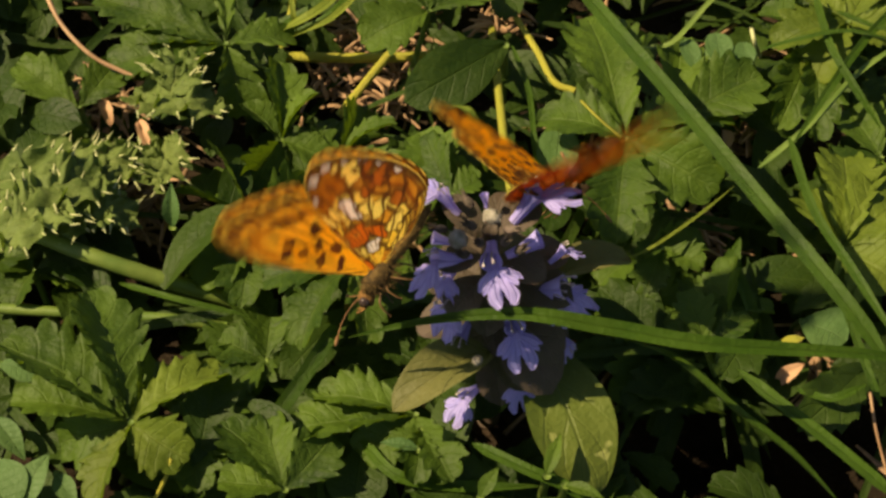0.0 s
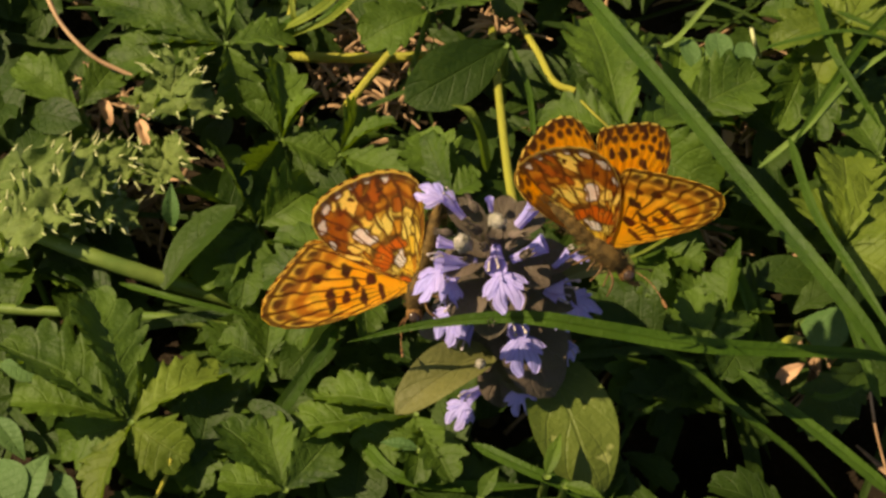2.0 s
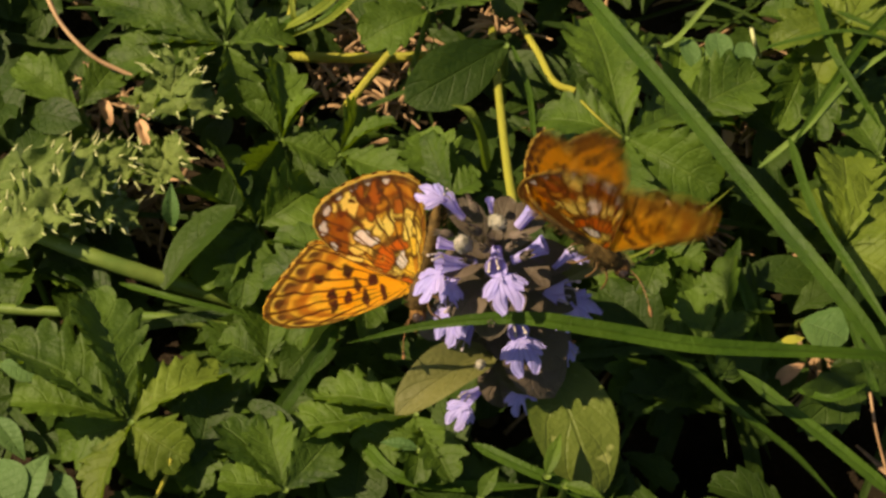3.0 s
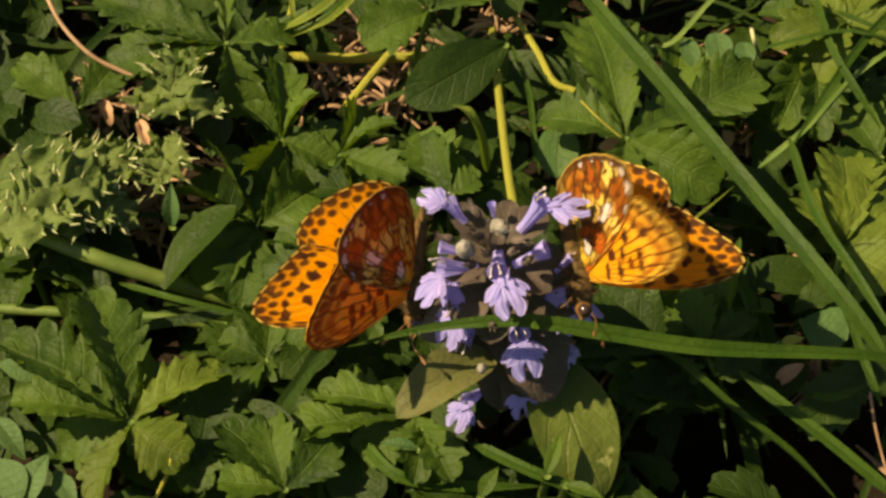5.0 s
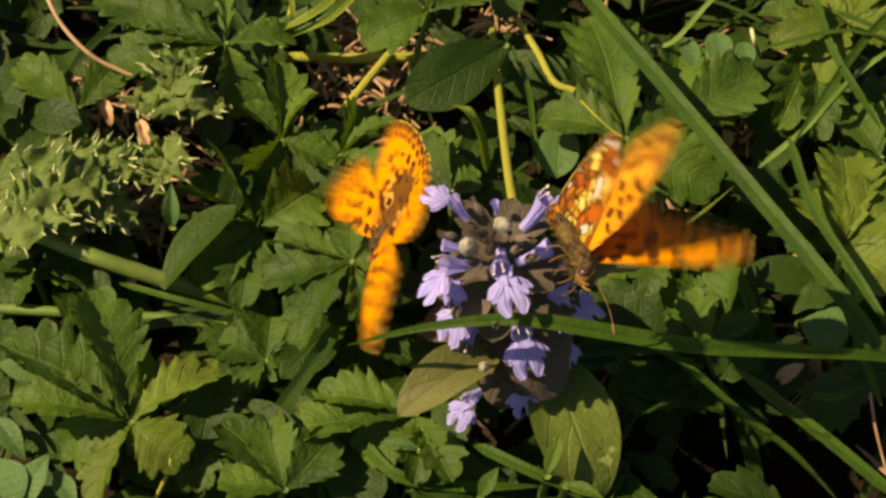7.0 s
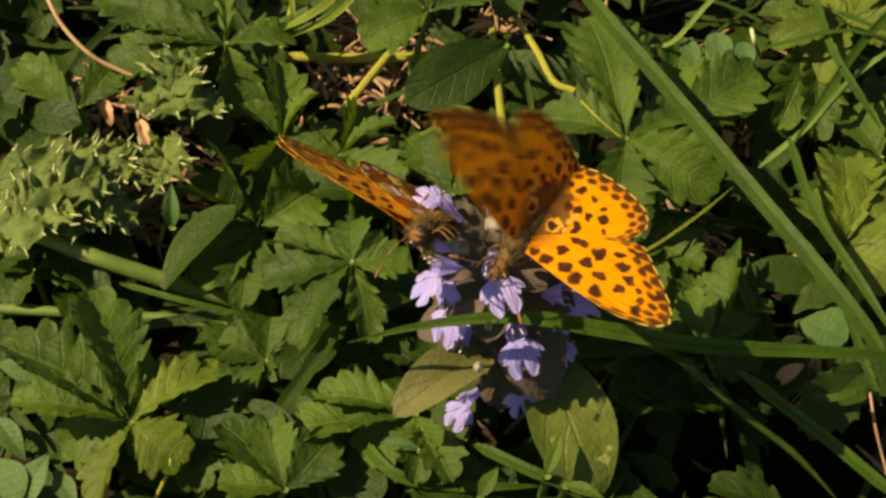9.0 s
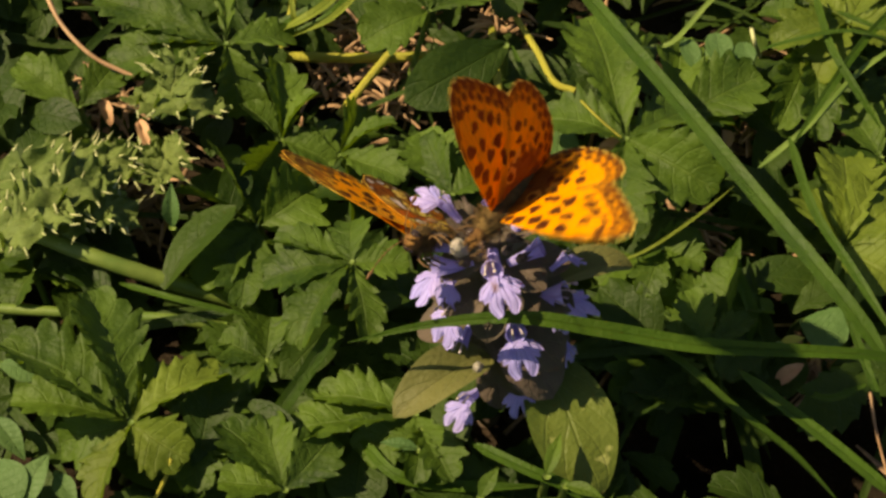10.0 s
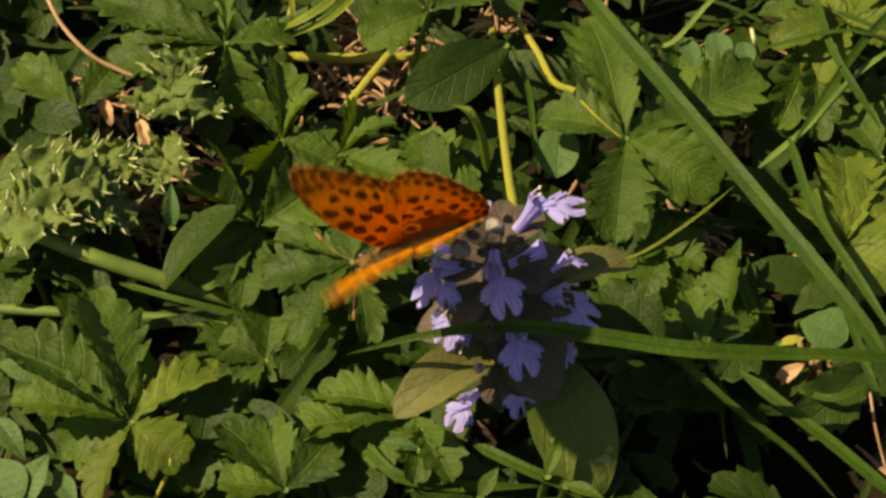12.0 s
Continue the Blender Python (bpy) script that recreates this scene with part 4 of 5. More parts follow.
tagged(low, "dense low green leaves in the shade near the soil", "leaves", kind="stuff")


def scatter_straw(n, seed):
    rng = random.Random(seed)
    geos = []
    for _ in range(n):
        x, y = rng.uniform(-0.1, 0.1), rng.uniform(-0.08, 0.12)
        if math.hypot(x - V(SHADE_PIT).x, y - V(SHADE_PIT).y) < 0.020 or math.hypot(x - V((-37.9, 8.1, 3.0)).x, y - V((-37.9, 8.1, 3.0)).y) < 0.009:
            continue
        a, ln = rng.uniform(0, 2 * math.pi), rng.uniform(0.003, 0.011)
        p = Vector((x, y, rng.uniform(0.0, 0.004)))
        d = Vector((math.cos(a), math.sin(a), rng.uniform(-0.2, 0.25))) * ln
        geos.append(tube([p, p + d * 0.5 + Vector((0, 0, 0.0006)), p + d], rng.uniform(0.0002, 0.0006), 0.0002, 5, 5))
    return join(*geos)


def straw_in_spots(seed):
    rng = random.Random(seed)
    geos = []
    for c, r in BARE[:7]:
        for _ in range(int(r * 17)):
            a, q = rng.uniform(0, 2 * math.pi), r * MM * rng.random() ** 0.5
            p = V(c) + Vector((math.cos(a) * q, math.sin(a) * q, rng.uniform(-0.002, 0.005)))
            a, ln = rng.uniform(0, 2 * math.pi), rng.uniform(0.002, 0.007)
            d = Vector((math.cos(a), math.sin(a), rng.uniform(-0.2, 0.3))) * ln
            geos.append(tube([p, p + d * 0.5 + Vector((0, 0, 0.0006)), p + d], rng.uniform(0.0002, 0.0007), 0.0002, 5, 5))
    return join(*geos)


litter = new("dry_litter", mesh_of("dry_litter", join(scatter_straw(500, 5), straw_in_spots(8)), STRAW))
tagged(litter, "broken dry brown straw and litter on the soil", "litter", kind="stuff")

# ---- butterflies ----
FORE = [(1.2, 0.0), (2.4, 4.0), (3.5, 9.0), (3.9, 14.0), (3.2, 18.0), (1.6, 20.2), (-0.2, 19.9), (-2.2, 18.2), (-4.2, 16.0), (-6.0, 13.9), (-6.9, 12.2), (-6.0, 9.0), (-4.2, 5.0), (-2.0, 1.5), (-0.8, 0.0)]
HIND = [(0.6, 0.0), (-0.2, 3.5), (-1.6, 7.5), (-3.4, 11.0), (-5.6, 13.2), (-7.6, 13.7), (-9.6, 12.7), (-11.4, 10.6), (-12.8, 8.0), (-13.7, 5.2), (-13.7, 2.6), (-12.4, 0.4), (-8.5, -0.6), (-4.0, -0.6), (-1.0, -0.2)]
ORANGE, DARK, CREAM = Vector((1.0, 0.36, 0.006)), Vector((0.030, 0.010, 0.004)), Vector((0.86, 0.62, 0.12))
GOLD, RUST, UMBER = Vector((0.86, 0.54, 0.055)), Vector((0.52, 0.15, 0.010)), Vector((0.16, 0.06, 0.015))
PEARL, SMOKE = Vector((0.80, 0.72, 0.62)), Vector((0.085, 0.042, 0.012))
# spots: x, y, radius along x, radius along y
FORE_SPOTS = [(-3.0, 15.9, .40, .46), (-4.2, 14.1, .50, .55), (-5.4, 12.7, .54, .56), (0.4, 16.1, .50, .58), (-0.6, 15.2, .42, .50), (-1.5, 13.5, .60, .80), (-2.7, 11.8, .66, .84), (-4.1, 10.9, .52, .62), (1.9, 16.1, .72, .60), (0.3, 13.1, .56, .66), (-0.1, 10.3, .66, .84),
              (-3.0, 8.7, .92, .88), (-0.9, 7.9, .75, .78), (2.3, 10.9, .80, .84), (1.8, 7.9, .98, .80), (1.2, 6.2, .80, .72), (-1.0, 4.6, .80, .72), (1.3, 3.7, .74, .80), (0.8, 1.9, .54, .60), (-3.2, 5.9, .55, 1.2), (-0.9, 17.5, .60, .45)]
HIND_SPOTS = [(-4.3, 8.7, .40, .38), (-6.1, 8.4, .62, .58), (-7.8, 8.0, .44, .40), (-8.9, 6.5, .58, .55), (-9.9, 4.8, .66, .62), (-10.6, 3.2, .50, .48), (-6.1, 6.4, .66, .60), (-6.9, 5.1, .70, .64), (-3.7, 5.5, 1.2, .50), (-2.1, 5.0, .60, 1.0), (-6.9, 3.7, .88, .55), (-2.0, 3.4, .60, 1.2)]
HIND_PALE = [(-5.4, 4.9, .60, .55), (-3.1, 4.2, .50, .33), (-4.6, 4.3, .40, .35), (-3.6, 2.7, 1.15, 1.05)]
UNDER_RED = [(-2.7, 4.3, 1.5, 1.15), (0.2, 4.2, .75, 1.0), (-4.5, 2.5, .75, 1.0), (0.4, 1.4, .7, .6), (-1.0, 7.8, .45, .9), (-11.2, 5.9, 1.5, .75), (-8.6, 6.4, .9, .5), (-9.6, 2.8, .9, .7), (-11.0, 7.9, 1.1, .4)]
UNDER_CREAM = [(-7.2, 4.0, 1.5, .62), (-6.6, 5.3, 1.25, .5), (-10.2, 9.7, 1.8, .5), (-9.2, 8.7, 1.6, .45), (-9.3, 10.8, 1.2, .42), (0.3, 6.4, .5, .95), (-1.3, 2.4, .5, .56), (-4.2, 3.6, .5, .45), (-3.6, 7.7, .42, 1.0), (-2.4, 8.3, .38, 1.15), (-6.9, 1.6, 1.6, .45)]
UNDER_PALE = [(-8.7, 12.1, .72, .5), (-6.1, 12.4, .85, .5), (-3.7, 10.9, .7, .4), (-11.9, 8.9, .68, .55), (-10.6, 10.7, .6, .45), (-12.7, 7.0, .5, .5), (-12.9, 4.6, .45, .5)]
UNDER_DOTS = [(-6.2, 10.3, .40, .38), (-4.4, 10.3, .36, .34), (-3.2, 8.8, .28, .46), (-8.1, 10.1, .36, .34), (-9.9, 8.9, .36, .34), (-10.2, 6.9, .44, .42), (-11.3, 5.3, .40, .38)]
SILVER = [(-4.9, 6.4, .66, .9), (-5.5, 7.4, .6, .85), (-2.6, 2.1, 1.0, .55)]
# dark bars across the forewing's underside
UNDER_BARS = [(0.9, 4.6, .85, .42), (-0.9, 5.6, .5, .42), (1.2, 6.9, .95, .34), (-0.6, 7.7, .75, .36), (1.0, 9.2, .8, .36), (-2.6, 8.6, .8, .5), (1.7, 11.2, .75, .36), (0.0, 11.0, .6, .42), (-3.6, 10.7, .4, .42), (-2.2, 12.4, .5, .5), (-4.2, 6.6, .5, .5)]


def soft(d, w=0.12):
    return min(1.0, max(0.0, (1 + w - d) / (2 * w)))


def spots(p, col, table, tint, strength=1.0):
    for x, y, a, b in table:
        d = math.hypot((p[0] - x) / a, (p[1] - y) / b) * 0.96 + 0.3 * noise.noise(Vector((p[0] * 1.7, p[1] * 1.7, x + y)))
        if d < 1.3:
            col = col.lerp(tint, soft(d) * strength)
    return col


def pigment(kind, side, p, r, ang):
    """The wing's colour at p (millimetres from its root); r runs from root to rim, ang round the rim."""
    ang += 0.004 * noise.noise(Vector((p[0] * 0.5, p[1] * 0.5, 12)))
    vein = abs((ang * 21) % 1.0 - 0.5) * 2
    p = Vector(p) + Vector((noise.noise(Vector((p[0] * 0.9, p[1] * 0.9, 20))), noise.noise(Vector((p[0] * 0.9, p[1] * 0.9, 30))), 0)) * 0.45
    cell = (ang * 21 + 0.5) % 1.0
    rim = 0.16 < ang < 0.74 if kind == "fore" else 0.2 < ang < 0.82
    mid = 1 - abs(cell - 0.5) * 2
    if side == "top":
        col = ORANGE.copy()
        col = col.lerp(Vector((0.95, 0.43, 0.015)), 0.5 * noise.noise(Vector((p[0] * 0.5, p[1] * 0.5, 2.0))) + 0.2)
        if kind == "fore":
            col = col.lerp(SMOKE, 0.85 * max(0.0, 1 - math.hypot(p[0] + 1.8, p[1] - 1) / 3.2))
            col = spots(p, col, FORE_SPOTS, DARK)
        else:
            d = math.hypot((p[0] + 5.0) / 6.5, (p[1] - 0.6) / 4.2)
            col = col.lerp(SMOKE, 0.92 * min(1.0, max(0.0, (1.05 - d) * 4.0 + 1.1 * noise.noise(Vector((p[0] * 0.9, p[1] * 0.9, 5))))))
            if d < 1.0:
                col = col.lerp(DARK, 0.8 * max(0.0, noise.noise(Vector((p[0] * 1.1, p[1] * 0.7, 9))) + 0.15))
            col = spots(p, col, HIND_SPOTS, DARK)
            col = spots(p, col, HIND_PALE, Vector((0.80, 0.42, 0.06)))
            col = spots(p, col, [(-3.5, 2.6, .62, .58)], DARK)
        if vein < 0.10 and r > 0.25:
            col = col.lerp(DARK, 0.55 * (1 - vein / 0.10))
        if rim:
            col = col.lerp(DARK, 0.97 * soft(math.hypot((r - 0.868) / 0.036, (cell - 0.5) / 0.36), 0.3))
            col = col.lerp(DARK, 0.97 * soft(math.hypot((r - 0.945) / 0.040, (cell - 0.0 if cell < 0.5 else cell - 1.0) / 0.44), 0.3))
            if 0.965 < r < 0.985:
                col = col.lerp(DARK, 0.85)
            elif r >= 0.985:
                col = DARK.lerp(CREAM, soft(vein * 1.6))
        return col
    # the underside: veins part it into cells, dark-edged patches lie along each
    run = ang * 14 + 0.35 * noise.noise(Vector((p[0] * 0.45, p[1] * 0.45, 40)))
    r = min(r, 1.0) + (0.05 * noise.noise(Vector((p[0] * 0.5, p[1] * 0.5, 50))) if r < 0.9 else 0.0)
    ci = math.floor(run)
    edge = min(run - ci, 1 - run + ci)
    jog = 0.05 * noise.noise(Vector((ci * 3.7, 1.5, 0)))
    if kind == "fore":
        col = Vector((0.90, 0.40, 0.020)).lerp(ORANGE, 0.2 + 0.45 * noise.noise(Vector((p[0] * 0.4, p[1] * 0.4, 8))))
        outer = min(1.0, max(0.0, (r - 0.52) / 0.2))
        col = col.lerp(GOLD, 0.85 * outer)
        col = col.lerp(RUST * 0.6, 0.85 * outer * soft(abs(r - 0.74 - jog) / 0.05, 0.5))
        col = col.lerp(RUST * 0.5, 0.6 * outer * max(0.0, noise.noise(Vector((p[0] * 1.3, p[1] * 1.3, 60)))))
        col = spots(p, col, [(x, y, a * 1.2, b * 1.3) for x, y, a, b in UNDER_BARS], DARK)
        if rim and r > 0.80:
            band = (r - 0.80) / 0.20
            col = col.lerp(Vector((0.17, 0.06, 0.012)), 0.85 * soft(abs(band - 0.30 - jog) / 0.18, 0.4))
            col = col.lerp(CREAM, 0.6 * soft(math.hypot((band - 0.62) / 0.2, (run - ci - 0.5) / 0.3), 0.3))
        if edge < 0.13 and r > 0.25:
            col = col.lerp(SMOKE * 0.25, 0.97 * (1 - (edge / 0.13) ** 3))
        if rim:
            col = col.lerp(DARK, 0.95 * soft(math.hypot((r - 0.905) / 0.035, (run - ci - 0.5) / 0.30), 0.3))
        return col.lerp(SMOKE * 0.3, 0.9) if 0.955 < r < 0.99 else col
    bands = [0.0, 0.22 + jog, 0.40 - jog, 0.55 + jog, 0.68 - jog, 0.80, 0.905, 1.01]
    bi = max(i for i in range(7) if r >= bands[i] or i == 0)
    pick = (math.sin(ci * 12.9 + bi * 78.2) * 43758.5) % 1.0
    tones = ((GOLD, RUST), (CREAM, GOLD), (RUST, CREAM), (CREAM, GOLD), (UMBER, RUST), (RUST, GOLD), (CREAM, UMBER))[bi]
    col = (tones[0 if pick < 0.62 else 1]).lerp(GOLD, 0.25 + 0.3 * noise.noise(Vector((p[0] * 0.9, p[1] * 0.9, 4))))
    near = min(abs(r - x) for x in bands[1:7])
    if rim or r < 0.6:
        col = col.lerp(SMOKE * 0.3, 0.9 * soft(near / 0.026, 0.5))
    wash = soft(math.hypot((p[0] + 5.4) / 3.4, (p[1] - 10.3) / 1.7), 0.4)
    col = col.lerp(RUST * 0.55, 0.75 * wash)
    col = col.lerp(RUST * 0.45, 0.55 * soft(abs(r - 0.80) / 0.09, 0.6))
    col = spots(p, col, [(x, y, a + 0.2, b + 0.2) for x, y, a, b in UNDER_CREAM], SMOKE * 0.3, 0.85)
    col = spots(p, col, UNDER_CREAM, Vector((0.88, 0.66, 0.14)), 0.95)
    col = spots(p, col, [(x, y, a + 0.28, b + 0.28) for x, y, a, b in UNDER_RED], SMOKE * 0.25, 0.95)
    col = spots(p, col, UNDER_RED[:4], Vector((0.58, 0.115, 0.008)))
    col = spots(p, col, UNDER_RED[4:], Vector((0.40, 0.10, 0.010)), 0.85)
    col = spots(p, col, [(x, y, a + 0.25, b + 0.25) for x, y, a, b in UNDER_PALE], UMBER * 0.35, 0.95)
    col = spots(p, col, UNDER_PALE, PEARL * 0.85, 0.9)
    col = spots(p, col, UNDER_DOTS, SMOKE * 0.4)
    col = spots(p, col, [(x, y, a + 0.24, b + 0.24) for x, y, a, b in SILVER], SMOKE * 0.25, 0.95)
    col = spots(p, col, SILVER, PEARL)
    col = spots(p, col, [(-2.6, 4.6, .5, .45)], Vector((0.62, 0.20, 0.02)))
    col = spots(p, col, [(-2.6, 4.7, .24, .22)], DARK)
    if edge < 0.13 and r > 0.12:
        col = col.lerp(SMOKE * 0.25, 0.95 * (1 - (edge / 0.13) ** 3))
    if 0.945 < r < 0.988:
        col = col.lerp(SMOKE * 0.3, 0.9)
    elif r >= 0.988:
        col = CREAM * 0.6
    return col


def wing_mesh(kind, mirror):
    outline = [Vector((x, y, 0)) for x, y in (FORE if kind == "fore" else HIND)]
    outline.append(outline[0])
    root = Vector((0.3, 0.3, 0)) if kind == "fore" else Vector((-0.6, 0.2, 0))
    nr, na = 92, 236
    s = -1 if mirror else 1
    verts, cols = [], []
    for side, z in (("top", 0.03), ("under", -0.03)):
        for i in range(nr + 1):
            r = 0.01 + 0.99 * (i / nr)
            for j in range(na + 1):
                ang = j / na
                e = curve_at(outline, ang) - root
                scal = 1 + (0.003 * math.sin(ang * 21 * 2 * math.pi) if r > 0.95 else 0)
                p = root + e * r * scal
                dome = 0.35 * math.sin(min(1, p.y / 14) * math.pi) - 0.5 * max(0, p.y - 12) ** 2 / 60
                ridge = 0.018 * math.cos(ang * 21 * 2 * math.pi) * min(1, r * 1.5)
                drop = -0.25 if kind == "hind" else 0.0
                verts.append((p.x * MM, s * (p.y - 0.5) * MM, (z + dome + ridge + drop) * MM))
                cols.append((*pigment(kind, side, p, r, ang), 1.0))
    w = na + 1
    n = (nr + 1) * w
    faces = []
    for k in (0, n):
        flip = (k == 0) == (s == 1)
        for i in range(nr):
            for j in range(na):
                f = (k + i * w + j, k + i * w + j + 1, k + i * w + w + j + 1, k + i * w + w + j)
                faces.append(f if flip else f[::-1])
    for j in range(na):
        a, b = nr * w + j, nr * w + j + 1
        faces.append((a, b, n + b, n + a))
    me = mesh_of(kind + "wing", (verts, faces, None), WING)
    at = me.attributes.new("pigment", "FLOAT_COLOR", "POINT")
    at.data.foreach_set("color", np.array(cols, dtype=np.float32).ravel())
    return me


WINGS = {(k, mir): wing_mesh(k, mir) for k in ("fore", "hind") for mir in (False, True)}


def build_body():
    """Meshes of the body in its own space: head at +x, back at +z."""
    rng = random.Random(3)
    thorax = ball(Vector((1.2, 0, 0)) * MM, 3.1 * MM, 1.6 * MM, 1.6 * MM, None, 12, 14, 0.15)
    abdomen = grid(lambda u, v: Vector((-1.0 - 9.5 * u, math.cos(math.pi * v) * 1.15 * math.sin(math.pi * (0.25 + 0.72 * u)) ** 0.8 * (1 + 0.025 * math.sin(u * 50)), math.sin(math.pi * v) * 1.15 * math.sin(math.pi * (0.25 + 0.72 * u)) ** 0.8 * (1 + 0.025 * math.sin(u * 50)) - 0.9 * u)) * MM, 40, 12)
    head = ball(Vector((4.7, 0, -0.2)) * MM, 1.1 * MM, 1.25 * MM, 1.1 * MM, None, 10, 12, 0.2)
    eyes = [ball(Vector((4.9, s * 0.95, -0.1)) * MM, 0.75 * MM, 0.5 * MM, 0.75 * MM, None, 8, 10) for s in (-1, 1)]
    palps = [tube([Vector((5.2, s * 0.4, -0.7)) * MM, Vector((6.4, s * 0.45, -0.5)) * MM, Vector((7.0, s * 0.4, 0.0)) * MM], 0.28 * MM, 0.1 * MM, 6, 6) for s in (-1, 1)]
    feelers = []
    for s in (-1, 1):
        pts = [Vector((5.2, s * 0.4, 0.7)) * MM, Vector((6.5, s * 1.7, 1.2)) * MM, Vector((7.8, s * 3.6, 1.3)) * MM, Vector((8.8, s * 5.4, 1.1)) * MM]
        feelers.append((tube(pts, 0.075 * MM, 0.065 * MM, 14, 6), ball(pts[-1], 0.75 * MM, 0.26 * MM, 0.22 * MM, (pts[-1] - pts[-2]).to_track_quat("X", "Z").to_matrix(), 6, 8)))
    legs = []
    for x, reach in ((2.8, 3.0), (1.4, 0.6), (0.2, -2.4)):
        for s in (-1, 1):
            legs.append(tube([Vector((x, s * 0.8, -1.2)) * MM, Vector((x + reach * 0.3, s * 1.7, -1.7)) * MM, Vector((x + reach * 0.5, s * 1.8, -2.8)) * MM, Vector((x + reach * 0.6, s * 1.6, -3.6)) * MM], 0.16 * MM, 0.1 * MM, 12, 6))
    hairs = []
    for _ in range(420):
        a, b = rng.uniform(0, 2 * math.pi), rng.uniform(-1, 1)
        if rng.random() < 0.6:
            c = Vector((1.2 + 3.0 * b, 1.5 * math.cos(a) * (1 - b * b) ** 0.5, 1.5 * math.sin(a) * (1 - b * b) ** 0.5))
            o = Vector((-0.35, math.cos(a), math.sin(a)))
        else:
            c = Vector((-5.5 + 4.5 * b, 1.0 * math.cos(a), 1.0 * math.sin(a) - 0.45 + 0.4 * b))
            o = Vector((-0.9, math.cos(a), math.sin(a)))
        o = (o + Vector((rng.uniform(-.4, .4), rng.uniform(-.4, .4), rng.uniform(-.4, .4)))).normalized()
        ln = rng.uniform(0.7, 1.5)
        hairs.append(tube([c * MM, (c + o * ln * 0.6) * MM, (c + o * ln + Vector((-0.2, 0, 0))) * MM], 0.05 * MM, 0.015 * MM, 2, 3))
    return {"thorax": (thorax, FUR), "abdomen": (abdomen, FUR), "head": (head, FUR_RED), "eye": (eyes, EYE_DARK), "palp": (palps, FUR_RED), "antenna": (feelers, ANTENNA), "leg": (legs, LEG), "fur": (join(*hairs), FUR)}


BODY = build_body()
BODY_MESHES = {}
for key, (geo, m) in BODY.items():
    if key == "antenna":
        BODY_MESHES[key] = [(mesh_of("antenna", a, m), mesh_of("antenna_club", b, ANTENNA)) for a, b in geo]
    elif isinstance(geo, list):
        BODY_MESHES[key] = [mesh_of(key, g, m) for g in geo]
    else:
        BODY_MESHES[key] = [mesh_of(key, geo, m)]


def butterfly(label):
    t = tagged(new("butterfly"), label, "butterfly", "butterflies on the flower")
    t.empty_display_size = 0.005
    for key, meshes in BODY_MESHES.items():
        for me in meshes:
            if key == "antenna":
                a = put("antenna", me[0], t, Matrix.Identity(4), "thin orange-brown antenna")
                put("antenna_club", me[1], a, Matrix.Identity(4))
            else:
                put(key, me, t, Matrix.Identity(4))
    wings = {}
    for mirror, side in ((False, "L"), (True, "R")):
        for kind in ("fore", "hind"):
            wings[kind + side] = put(kind + "wing", WINGS[kind, mirror], t, Matrix.Identity(4), "orange wing with black spots, pearly patches below")
    return t, wings


FIRST, FIRST_WINGS = butterfly("orange fritillary butterfly with black spots clinging to the flower")
SECOND, SECOND_WINGS = butterfly("orange fritillary butterfly with black spots climbing round the flower")

